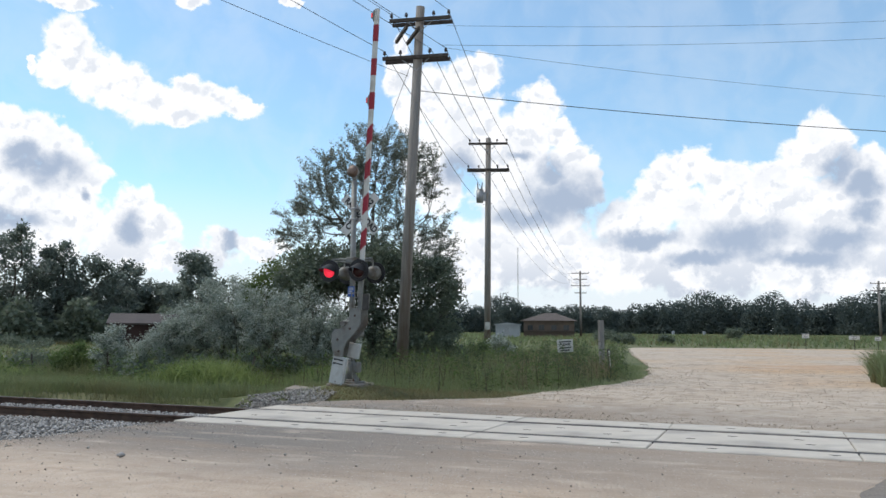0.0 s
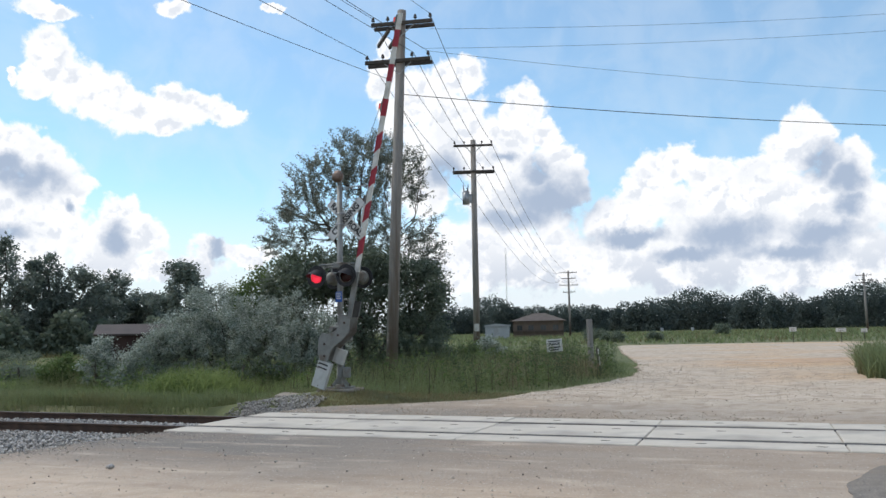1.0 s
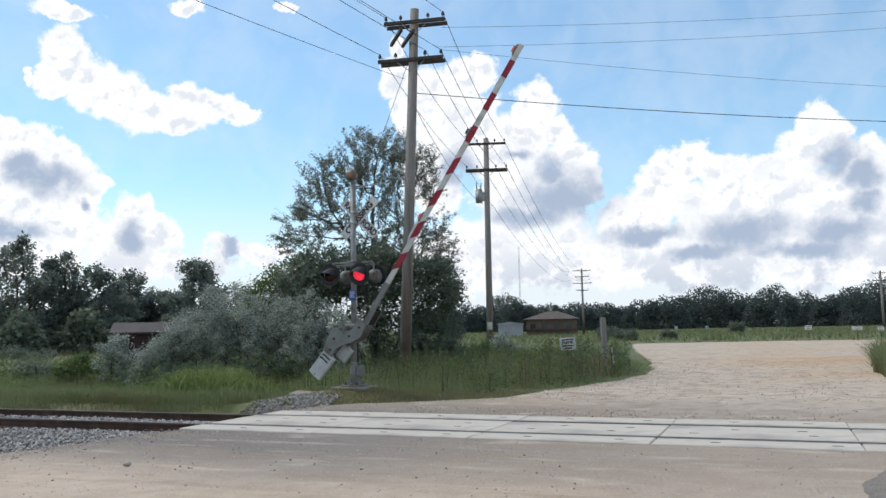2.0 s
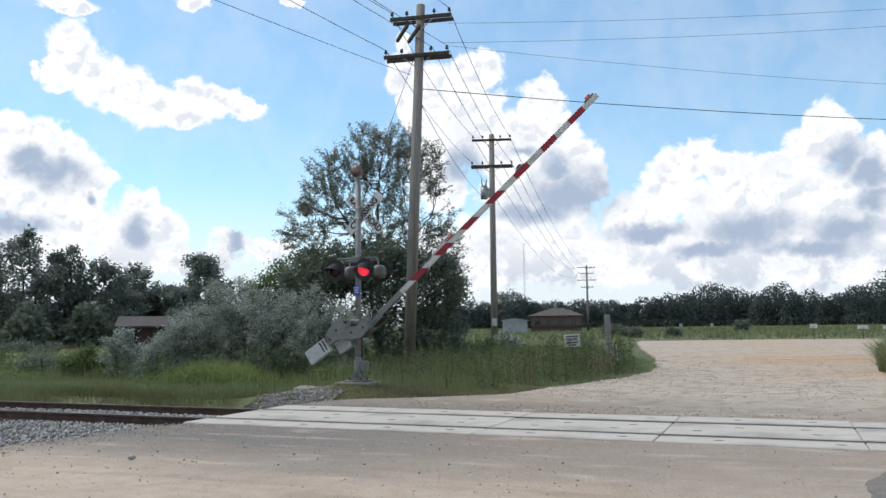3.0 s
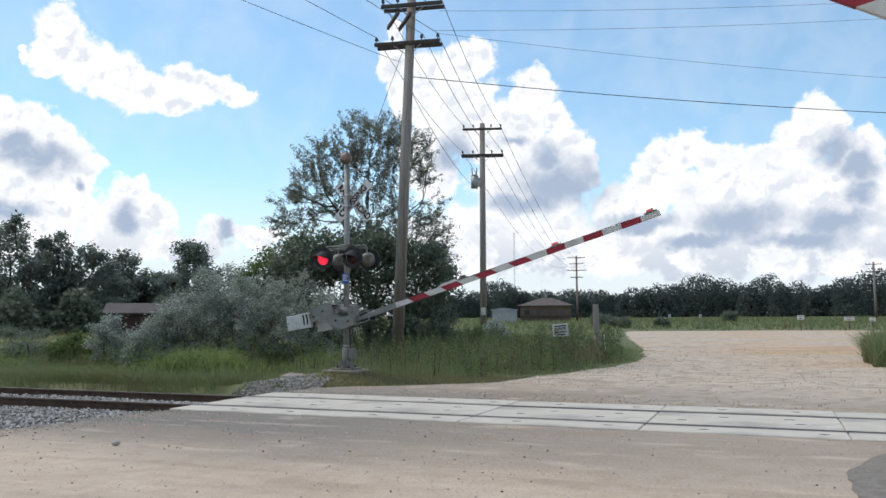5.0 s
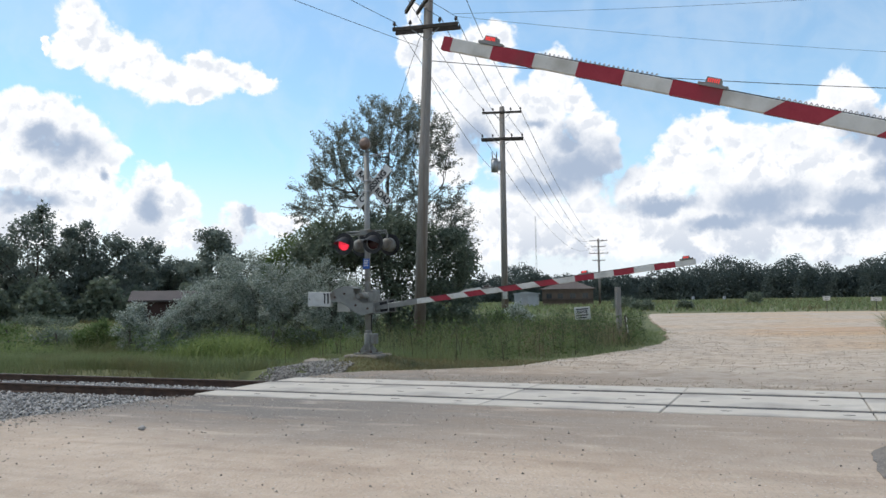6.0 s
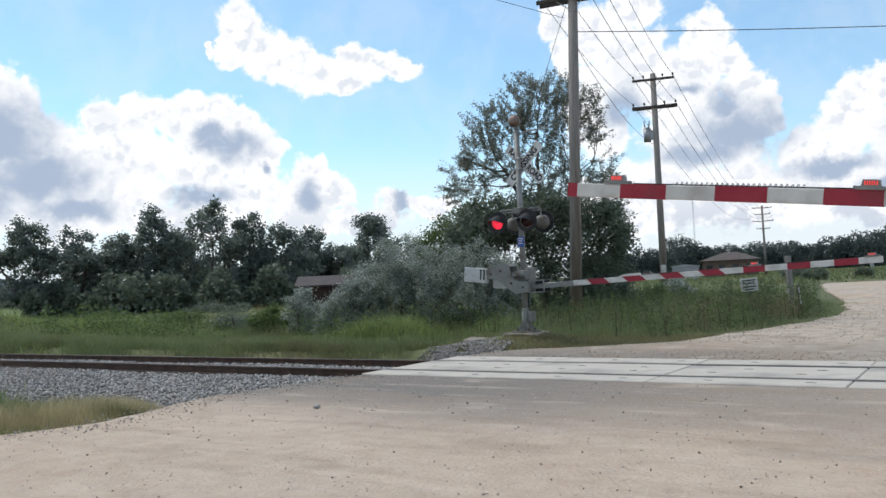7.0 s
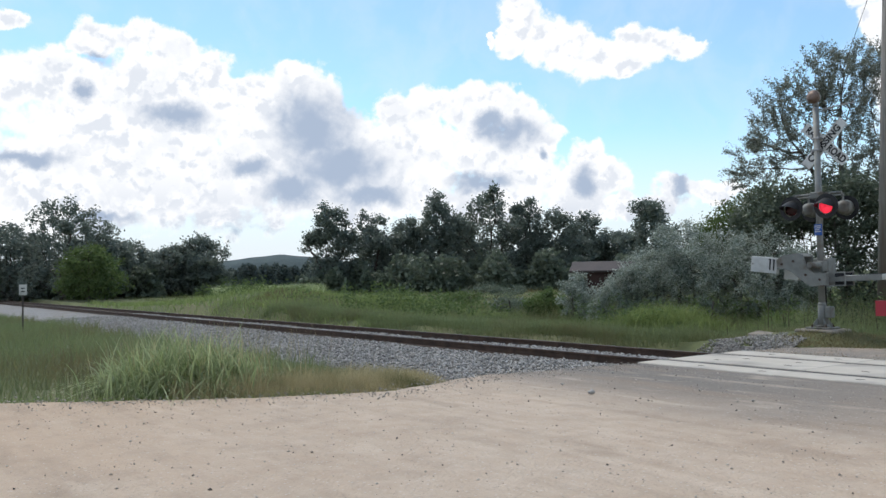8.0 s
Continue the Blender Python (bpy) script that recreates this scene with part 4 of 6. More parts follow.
    # bank beside the far track
    s, n = scatter(rng, 16000, -68, -24, 14.6, 26, lambda s, n: np.ones(len(s), bool))
    stuff("bank_grass", blades_mesh("bank_grass", place(s, n, -0.03), rng.uniform(0.15, 0.5, len(s)), rng.uniform(0.03, 0.06, len(s)), rng.uniform(0.2, 0.8, len(s)), rng), M_GRASS_BRIGHT, "bright green grass on a low bank beside the track", "grass")
    for s0, n0, rs, rn, k, hh in ((-17.0, 21.5, 1.9, 1.2, 2600, 1.05), (-31.0, 21.0, 2.6, 1.5, 1500, 0.9), (-37, 24, 2.5, 1.6, 1200, 0.9), (-13.0, 22.5, 1.2, 1.0, 900, 0.85)):
        s, n = rng.normal(s0, rs * 0.5, k), rng.normal(n0, rn * 0.5, k)
        h = hh * rng.uniform(0.5, 1.1, k) * np.exp(-((s - s0) / rs) ** 2 * 0.6)
        stuff("reed_clump", blades_mesh("reed_clump", place(s, n), h, rng.uniform(0.018, 0.035, k), rng.uniform(0.25, 0.95, k), rng, 3), M_GRASS_BRIGHT, "clump of bright green reed grass in the field", "grass")
    s, n = scatter(rng, 1500, -52, -24, 17.0, 27, lambda s, n: patchy(s, n, 0.45, 61) > 0.15)
    k = 14
    tall = np.repeat(rng.uniform(0.4, 1.15, len(s)), k)
    c = np.repeat(place(s, n), k, axis=0)
    c += np.stack([rng.normal(0, 0.16, len(c)), rng.normal(0, 0.16, len(c)), tall * rng.random(len(c))], 1)
    stuff("bank_weeds", leaves_mesh("bank_weeds", c, 0.17, rng, 0.4), M_LEAF_SHRUB, "leafy weeds in clumps on the bank", "weeds")
    az, d = rng.uniform(-46.5, -39.3, 5200), rng.uniform(66, 80, 5200)
    x, y = d * np.sin(np.radians(az)), d * np.cos(np.radians(az))
    stuff("crop_strip", blades_mesh("crop_strip", place(x * UX + y * UY, x * NX + y * NY), rng.uniform(1.1, 1.55, len(x)), rng.uniform(0.08, 0.16, len(x)), rng.uniform(0.1, 0.5, len(x)), rng, 3), M_REED, "pale yellow-green standing crop beyond the bank", "crop")
    # tall reeds beside the near road
    k = 3900
    t = rng.uniform(0, 1, k)
    s, n = -10.85 + 0.75 * t + rng.normal(-0.45, 0.33, k), 2.85 + 1.15 * t + rng.normal(0.3, 0.28, k)
    m = s < edge_at(NEAR_EDGE, n) - 0.12
    s, n, t = s[m], n[m], t[m]
    h = rng.uniform(0.45, 1.08, len(s)) * (0.70 + 0.45 * np.sin(np.pi * np.clip(t, 0, 1)))
    stuff("roadside_reeds", blades_mesh("roadside_reeds", place(s, n), h, rng.uniform(0.014, 0.030, len(s)), 0.2 + 1.0 * rng.random(len(s)) ** 1.2, rng, 6, 0.85), M_REED, "tall arching green reed grass beside the road", "grass")
    k = 260
    t = rng.uniform(0, 1, k)
    s, n = -10.9 + 1.1 * t + rng.normal(-0.5, 0.4, k), 2.8 + 1.7 * t + rng.normal(0.4, 0.3, k)
    m = s < edge_at(NEAR_EDGE, n) - 0.15
    s, n = s[m], n[m]
    stuff("reed_plumes", blades_mesh("reed_plumes", place(s, n), rng.uniform(0.75, 1.1, len(s)), rng.uniform(0.006, 0.011, len(s)), rng.uniform(0.05, 0.35, len(s)), rng, 3), M_GRASS_DRY, "straw-coloured seed stems above the reeds", "grass")
    # dry grass strip
    s, n = scatter(rng, 32000, -11.6, -8.6, 3.3, 8.4, lambda s, n: (s < edge_at(NEAR_EDGE, n) - 0.06) & (s > edge_at(NEAR_EDGE, n) - 2.0 + 0.22 * (n - 4)))
    d = edge_at(NEAR_EDGE, n) - s
    h = (0.07 + 0.26 * smooth(d, 0.0, 0.6)) * rng.uniform(0.5, 1.3, len(s)) * (1 - 0.6 * smooth(n, 5.4, 7.6))
    stuff("dry_grass", blades_mesh("dry_grass", place(s, n), h, rng.uniform(0.005, 0.011, len(s)), rng.uniform(0.1, 0.8, len(s)), rng), M_GRASS_DRY, "dry straw-coloured grass along the road edge", "grass")
    # green grass between road and ballast
    s, n = scatter(rng, 60000, -46, -9.0, -6, 8.0, lambda s, n: (s < edge_at(NEAR_EDGE, n) - 0.05) & (n < 7.1 - 0.9 * np.exp(-((s + 11) / 3.0) ** 2) - 0.02 * (-s - 9) + 0.35 * np.sin(s * 1.9)))
    d = edge_at(NEAR_EDGE, n) - s
    h = (0.07 + 0.34 * smooth(d, 0.2, 1.6)) * (1 + 0.4 * patchy(s, n, 0.7, 15)) * rng.uniform(0.5, 1.3, len(s))
    stuff("roadside_grass", blades_mesh("roadside_grass", place(s, n, -0.02), np.abs(h), rng.uniform(0.008, 0.02, len(s)), rng.uniform(0.2, 0.9, len(s)), rng), M_GRASS, "green grass between the road and the track", "grass")
    # low green fringe at the foot of the reeds
    k = 9000
    n = rng.uniform(-1.0, 5.2, k)
    d = np.abs(rng.normal(0.0, 0.22, k)) - 0.05
    s = edge_at(NEAR_EDGE, n) - d
    h = (0.04 + 0.12 * smooth(d, 0.0, 0.3)) * rng.uniform(0.5, 1.4, k)
    stuff("fringe_grass", blades_mesh("fringe_grass", place(s, n, -0.01), h, rng.uniform(0.006, 0.013, k), rng.uniform(0.4, 1.1, k), rng), M_GRASS_BRIGHT, "low green grass creeping over the road edge", "grass")
    # weeds on the far road's other side
    k = 5200
    s, n = 2.6 + np.abs(rng.normal(0, 1.8, k)), rng.uniform(25, 33.5, k)
    m = s > 2.75 + 0.03 * (n - 24) + 0.3 * patchy(s, n, 1.0, 3)
    s, n = s[m], n[m]
    stuff("roadside_weeds", blades_mesh("roadside_weeds", place(s, n), rng.uniform(0.4, 1.3, len(s)), rng.uniform(0.02, 0.05, len(s)), rng.uniform(0.1, 0.8, len(s)), rng, 3), M_GRASS, "leafy green weeds at the edge of the far road", "weeds")
    # far meadow
    s, n = scatter(rng, 32000, -90, 130, 78, 190, lambda s, n: (n > 86.5 + 0.13 * np.clip(s, 0, 200)) | (s < edge_at(FAR_EDGE, n) - 1))
    stuff("far_meadow", blades_mesh("far_meadow", place(s, n, -0.05), rng.uniform(0.3, 0.8, len(s)), rng.uniform(0.12, 0.30, len(s)), rng.uniform(0.2, 0.9, len(s)), rng), M_GRASS, "green meadow beyond the dirt lot", "grass")


# ---------------------------------------------------------------- trees
def grow(goals, stems, step, kill, rounds, rng, lift=0.06):
    """Branches that grow towards goals until each is reached: nodes, parents."""
    pts, par = [], []
    for st in stems:
        first = len(pts) == 0
        for i, p in enumerate(st if first else st[1:]):
            par.append(-1 if first and i == 0 else (0 if i == 0 else len(pts) - 1))
            pts.append(np.array(p, float))
    best = np.full(len(goals), 1e9)
    who = np.zeros(len(goals), int)
    alive = np.ones(len(goals), bool)
    seen = 0
    for _ in range(rounds):
        new_pts = np.array(pts[seen:])
        if len(new_pts):
            dd = np.linalg.norm(goals[:, None] - new_pts[None], axis=2)
            k = dd.argmin(1)
            v = dd[np.arange(len(goals)), k]
            m = v < best
            best[m], who[m] = v[m], k[m] + seen
            alive &= best > kill
        seen = len(pts)
        if not alive.any():
            break
        g = np.nonzero(alive)[0]
        src = who[g]
        P = np.array(pts)
        d = goals[g] - P[src]
        d /= np.linalg.norm(d, axis=1)[:, None]
        acc = np.zeros((len(pts), 3))
        np.add.at(acc, src, d)
        for i in np.unique(src):
            w = acc[i] / (np.linalg.norm(acc[i]) + 1e-9) + rng.normal(0, 0.09, 3) + np.array([0, 0, lift])
            pts.append(P[i] + w / np.linalg.norm(w) * step)
            par.append(int(i))
    return np.array(pts), np.array(par)


def tree(name, at, blobs, trunk_r, fork, twigs, leaves, leaf, material, seed, label, category, group="", spread=0.22, aspect=0.5, shell=0.4, trunks=1, step=0.0, spray=0.0, shoots=3):
    """A tapered trunk that forks towards the crown's masses, twig by twig, and leaves in sprays at the twigs' ends."""
    rng = np.random.default_rng(seed)
    ob = thing(name, Matrix.Translation(at), label, category, group)
    bl = np.array(blobs, float)
    vol = (bl[:, 3] * bl[:, 4] * bl[:, 5]) ** 0.75
    i = rng.choice(len(bl), twigs, p=vol / vol.sum())
    d = rng.normal(size=(twigs, 3))
    d /= np.linalg.norm(d, axis=1)[:, None]
    r = rng.uniform(shell ** 3, 1, twigs) ** (1 / 3) * rng.uniform(0.85, 1.12, twigs)
    goals = bl[i, :3] + d * bl[i, 3:] * r[:, None]
    goals = goals[goals[:, 2] > 0.2]
    high = goals[:, 2].max()
    step = step or high / 22
    stems = []
    for j in range(trunks):
        off = np.array([rng.normal(0, 0.25), rng.normal(0, 0.2), 0]) if trunks > 1 else np.zeros(3)
        bend = np.array([rng.normal(0, 0.14), rng.normal(0, 0.1), 0])
        k = max(2, int(fork / step))
        stems.append([off - np.array([0, 0, 0.2])] + [off * (1 + t) + bend * t + np.array([0, 0, fork * t]) for t in np.linspace(0, 1, k + 1)[1:]])
    pts, par = grow(goals, stems, step, step * 1.15, 70, rng)
    n = len(pts)
    kids = np.bincount(par[par >= 0], minlength=n)
    load = np.where(kids == 0, 1.0, 0.0)
    for q in range(n - 1, -1, -1):
        if par[q] >= 0:
            load[par[q]] += load[q]
    rad = trunk_r * (load / load[par < 0].max()) ** 0.55
    rad = np.maximum(rad, trunk_r * 0.025)
    e = np.nonzero(par >= 0)[0]
    ends = np.nonzero((load <= 3) & (par >= 0))[0]
    # young shoots at the ends, each with its spray of leaves
    spray = spray or 1.6 * step
    root = np.repeat(ends, shoots)
    way = pts[root] - pts[par[root]]
    way /= np.linalg.norm(way, axis=1)[:, None]
    out = pts[root] - np.array([0, 0, 0.45 * high])
    out /= np.linalg.norm(out, axis=1)[:, None] + 1e-9
    way = 0.7 * way + 0.5 * out + np.array([0, 0, 0.25]) + rng.normal(0, 0.42, way.shape)
    way /= np.linalg.norm(way, axis=1)[:, None]
    long = spray * rng.uniform(0.35, 1.15, len(root))
    a0, a1 = pts[root], pts[root] + way * long[:, None]
    thin = np.full(len(root), trunk_r * 0.02)
    link("trunk", tubes_mesh("trunk", np.vstack([pts[par[e]], a0]), np.vstack([pts[e], a1]), np.concatenate([rad[par[e]] * 0.95, thin]), np.concatenate([rad[e] * 0.92, thin * 0.4]), 4), M_BARK, ob)
    w = long * rng.gamma(2.5, 1.0, len(root))
    pick = rng.choice(len(root), leaves, p=w / w.sum())
    t = rng.uniform(0.0, 1.05, (leaves, 1)) * long[pick][:, None]
    c = a0[pick] + way[pick] * t + rng.normal(0, spread, (leaves, 3)) * np.array([1, 1, 0.75])
    c = c[c[:, 2] > 0.05]
    link("crown", leaves_mesh("crown", c, leaf, rng, aspect), material, ob)
    return ob


def lumps(rng, k, w, h, low, high, size):
    """Uneven masses over a crown's width and height."""
    out = []
    for _ in range(k):
        t, q = rng.uniform(-1, 1), rng.uniform(-1, 1)
        z = h * (low + (high - low) * (1 - 0.75 * abs(t) ** 2.2) * rng.uniform(0.25, 1.0))
        out.append((t * w * 0.9, q * w * 0.7, z, w * rng.uniform(0.7, 1.3) * size, w * rng.uniform(0.7, 1.3) * size, h * rng.uniform(0.7, 1.3) * size * 0.5))
    return out


def ground_at(az, d):
    x, y, _ = polar(az, d)
    return x, y, float(ground_z(x * UX + y * UY, x * NX + y * NY))


def build_trees():
    # the tall wispy tree behind the pole, with a dense lower thicket
    bx, by, _ = polar(-4.6, 33.5)
    crown = [(-1.6, 0, 8.0, 1.1, 1.2, 1.0), (-0.2, 0.3, 8.9, 1.1, 1.3, 1.2), (1.2, 0, 8.8, 1.0, 1.2, 1.2), (2.3, 0.2, 7.9, 0.8, 1.0, 1.2), (0.3, 0, 7.9, 1.5, 1.4, 1.3), (-2.4, 0, 6.9, 1.0, 1.1, 0.9), (-3.1, 0.1, 6.3, 1.0, 0.6, 0.28), (-2.7, -0.2, 5.4, 1.1, 0.9, 0.6),
             (-1.0, 0, 6.6, 1.3, 1.4, 1.3), (0.6, 0.2, 6.8, 1.2, 1.3, 1.2), (2.4, 0, 5.7, 0.9, 1.2, 0.9), (2.9, 0, 4.6, 0.8, 1.1, 0.8), (0.8, 0, 5.0, 1.6, 1.4, 0.9)]
    tree("tree", (bx, by, -0.1), crown, 0.15, 1.9, 1400, 52000, 0.095, M_LEAF_WISPY, 31, "tall wispy tree with thin grey-green leaves and open branches", "tree", spread=0.055, aspect=0.40, shell=0.3, trunks=3, step=0.24, spray=0.62, shoots=3)
    bx, by, _ = polar(-4.4, 32.0)
    tree("tree", (bx, by, -0.1), [(-2.2, 0, 3.3, 1.5, 1.5, 1.2), (-0.6, 0, 3.7, 1.6, 1.6, 1.1), (1.3, 0, 3.3, 1.5, 1.5, 1.2), (2.5, 0, 2.8, 0.9, 1.3, 1.5), (0, 0, 1.5, 3.2, 1.6, 1.2), (-3.0, 0, 2.4, 0.9, 1.2, 1.0), (-1.9, 0, 4.0, 1.2, 1.3, 1.0), (0.1, 0, 4.2, 1.3, 1.3, 0.9)],
         0.12, 0.8, 900, 52000, 0.14, M_LEAF_DARK, 32, "dense dark green thicket at the foot of a tall tree", "tree", spread=0.17, trunks=3, step=0.24)
    # green shrub behind the silvery ones
    bx, by, _ = polar(-10.4, 34)
    tree("shrub", (bx, by, -0.1), [(0, 0, 3.0, 1.5, 1.3, 1.4), (-0.9, 0, 2.4, 1.1, 1.2, 1.3), (1.3, 0, 3.8, 1.3, 1.2, 0.9), (0.5, 0, 4.1, 0.5, 0.6, 0.5)], 0.08, 0.7, 420, 16000, 0.14, M_LEAF_SHRUB, 33, "leafy mid-green shrub behind paler bushes", "shrub", spread=0.15, trunks=2)
    # silvery bushes: azimuth, distance, half width, height
    silver = [(-21.4, 31.5, 0.55, 1.75, 40), (-18.9, 30.6, 0.5, 1.6, 47), (-20.1, 31.0, 0.5, 1.45, 48), (-17.3, 31.5, 0.9, 2.5, 41), (-15.8, 31.2, 1.4, 3.3, 42), (-13.9, 30.8, 1.5, 3.9, 43), (-11.8, 30.3, 1.5, 3.8, 44), (-9.5, 29.8, 1.5, 3.5, 45), (-7.3, 29.4, 1.2, 2.9, 46)]
    for az, d, w, h, seed in silver:
        x, y, z = ground_at(az, d)
        r = np.random.default_rng(seed + 100)
        blobs = [(0, 0, h * 0.4, w * 0.85, w * 0.8, h * 0.36)] + lumps(r, 16, w, h, 0.35, 0.93, 0.25)
        tree("silvery_bush", (x, y, z - 0.05), blobs, 0.05, 0.3, int(130 + 210 * w), int(4500 + 9000 * w), 0.085, M_LEAF_SILVER, seed, "bushy shrub with silvery grey-green leaves", "bush", "silvery bushes by the field", spread=0.085, aspect=0.42, shell=0.5, trunks=3, step=0.2)
    for az, d, w, h, seed, mt in ((-23.6, 33, 0.7, 1.25, 51, M_LEAF_SHRUB), (-26.0, 36, 1.0, 0.8, 52, M_LEAF_DARK), (-30, 46, 1.5, 1.2, 53, M_LEAF_SHRUB), (-34, 48, 1.8, 1.2, 54, M_LEAF_SHRUB), (-27, 60, 2.2, 1.4, 55, M_LEAF_DARK), (0.2, 31, 0.9, 1.6, 56, M_LEAF_DARK), (3.0, 37, 0.8, 1.2, 57, M_LEAF_SHRUB), (-38.5, 52, 1.6, 1.1, 58, M_LEAF_SHRUB), (4.6, 40, 0.7, 1.5, 59, M_LEAF_SILVER)):
        x, y, z = ground_at(az, d)
        r = np.random.default_rng(seed)
        tree("low_bush", (x, y, z), [(0, 0, h * 0.45, w * 0.8, w * 0.7, h * 0.4)] + lumps(r, 7, w, h, 0.3, 0.9, 0.3), 0.035, 0.15, 110, 3200, 0.12, mt, seed, "low leafy bush in rough grass", "bush", "low bushes in the field", spread=0.13, trunks=2, step=0.16)
    # the dark tree row beyond the field: azimuth, distance, top above the eye, half width
    row = [(-61.5, 95, 6.0, 4.2, 60), (-58.9, 95, 6.5, 4.0, 78), (-56.0, 90, 8.2, 4.8, 61), (-53.8, 92, 5.8, 3.0, 62), (-51.6, 96, 4.6, 3.2, 63), (-49.5, 97, 4.2, 3.0, 64), (-47.4, 96, 5.2, 3.0, 65), (-38.5, 88, 8.0, 2.6, 66), (-35.5, 92, 7.6, 2.4, 67), (-33.4, 92, 7.0, 2.8, 76),
           (-31.2, 90, 9.3, 2.8, 68), (-29.3, 95, 7.0, 2.8, 77), (-27.3, 90, 9.8, 3.7, 69), (-24.7, 92, 8.7, 3.0, 70), (-22.6, 90, 7.8, 2.9, 71), (-20.7, 95, 7.4, 2.4, 72), (-18.6, 95, 5.2, 2.5, 79), (-16.3, 84, 7.9, 2.2, 73)]
    for az, d, top, w, seed in row:
        x, y, z = ground_at(az, d)
        h = top + 1.4 - z
        r = np.random.default_rng(seed)
        w *= 1.12
        blobs = [(0, 0, h * 0.26, w * 1.05, w * 0.8, h * 0.24), (0, 0, h * 0.52, w * 0.75, w * 0.65, h * 0.24), (r.uniform(-0.2, 0.2) * w, 0, h * 0.85, w * 0.4, w * 0.4, h * 0.13)] + lumps(r, 15, w, h, 0.42, 0.92, 0.24)
        tree("oak_tree", (x, y, z - 0.1), blobs, 0.24, h * 0.2, 420, 13500, 0.30, M_LEAF_ROW_HAZE, seed, "dark green broadleaf tree at the edge of a field", "tree", "tree row beyond the field", spread=0.24, aspect=0.65, shell=0.45, spray=0.8)
    x, y, _ = polar(-54.4, 80)
    tree("round_bush", (x, y, 0.0), [(0, 0, 2.6, 3.0, 2.4, 2.2), (-1.5, 0, 1.6, 2.4, 2, 1.5), (1.5, 0, 1.6, 2.4, 2, 1.5)], 0.12, 0.8, 420, 11000, 0.28, M_LEAF_SHRUB, 75, "rounded mid-green bush before darker trees", "bush", spread=0.26)


def build_far_woods():
    rng = np.random.default_rng(90)

    def woods(name, az0, az1, d0, d1, tops, count, leaf, label, material=M_LEAF_FAR, per=520, low=0.78):
        cs = []
        for i in range(count):
            az = az0 + (az1 - az0) * (i + rng.uniform(-0.4, 0.4)) / max(1, count - 1)
            d = rng.uniform(d0, d1)
            x, y, _ = polar(az, d)
            s, n = x * UX + y * UY, x * NX + y * NY
            z = float(ground_z(s, n))
            top = float(np.interp(az, [t[0] for t in tops], [t[1] for t in tops]))
            h = max(1.8, (1.4 + d * math.tan(radians(top)) - z) * rng.uniform(low, 1.08))
            w = h * rng.uniform(0.32, 0.5)
            for cx, cz, rw, rh, k in ((0, 0.62, 0.75, 0.38, 0.45), (-0.5, 0.4, 0.7, 0.34, 0.25), (0.5, 0.35, 0.7, 0.34, 0.3), (0, 0.16, 1.25, 0.2, 0.3)):
                m = int(per * k)
                v = rng.normal(size=(m, 3))
                v /= np.linalg.norm(v, axis=1)[:, None]
                v *= rng.uniform(0.6, 1.1, (m, 1))
                a = radians(-az)
                lx, ly = v[:, 0] * w * rw + cx * w, v[:, 1] * w * rw
                cs.append(np.stack([x + lx * math.cos(a) - ly * math.sin(a), y + lx * math.sin(a) + ly * math.cos(a), z + h * cz + v[:, 2] * h * rh], 1))
        c = np.vstack(cs)
        stuff(name, leaves_mesh(name, c, leaf, rng, 0.75), material, label, "woods")

    woods("woods_right", -2.0, 36.0, 225, 265, [(-2, 2.0), (3, 2.0), (5, 2.6), (7, 2.0), (12, 1.7), (16, 2.2), (19, 2.9), (21, 2.2), (23.3, 2.7), (25, 1.9), (27, 2.6), (28.6, 2.9), (36, 2.7)], 100, 0.52, "far dark green woods along the horizon", M_LEAF_FAR, 1900)
    woods("woods_left", -66.0, -10.0, 150, 190, [(-66, 2.5), (-50, 1.5), (-46, 1.25), (-40, 1.4), (-30, 2.2), (-10, 2.5)], 80, 0.6, "dark woods behind the field", M_LEAF_FAR, 900)
    woods("undergrowth", -41.0, -17.0, 80, 88, [(-41, 1.6), (-30, 2.0), (-17, 2.0)], 40, 0.45, "dense dark undergrowth below the tree row", M_LEAF_DARK, 620, 0.3)
    woods("undergrowth_left", -62.0, -45.5, 92, 100, [(-62, 2.4), (-51, 1.5), (-45.5, 1.0)], 26, 0.45, "dense dark undergrowth below far trees", M_LEAF_DARK, 620, 0.3)
    # wooded ridge on the skyline, its haze put into the blue-green colour
    az = np.linspace(-75, -25, 120)
    d = 1500.0
    crest = np.array([12 + 40 * math.exp(-((a + 41.5) / 6) ** 2) + 22 * math.exp(-((a + 55) / 10) ** 2) + 3 * noise.noise((a * 0.7, 0, 0)) for a in az])
    v, f = [], []
    for i, a in enumerate(az):
        for k, (dd, zz) in enumerate(((0, 0), (60, 0.7), (160, 1.0), (400, 0.6))):
            x, y, _ = polar(a, d + dd)
            v.append((x, y, zz * crest[i]))
    for i in range(len(az) - 1):
        for k in range(3):
            f.append((i * 4 + k, i * 4 + k + 4, i * 4 + k + 5, i * 4 + k + 1))
    stuff("wooded_ridge", array_mesh("wooded_ridge", np.array(v), np.array(f)), mat("hazy_woods", (0.045, 0.068, 0.072), (0.075, 0.10, 0.10), 0.02, 0.95, 0.8, 0.06, dist=4.0), "hazy wooded ridge on the skyline", "hill")


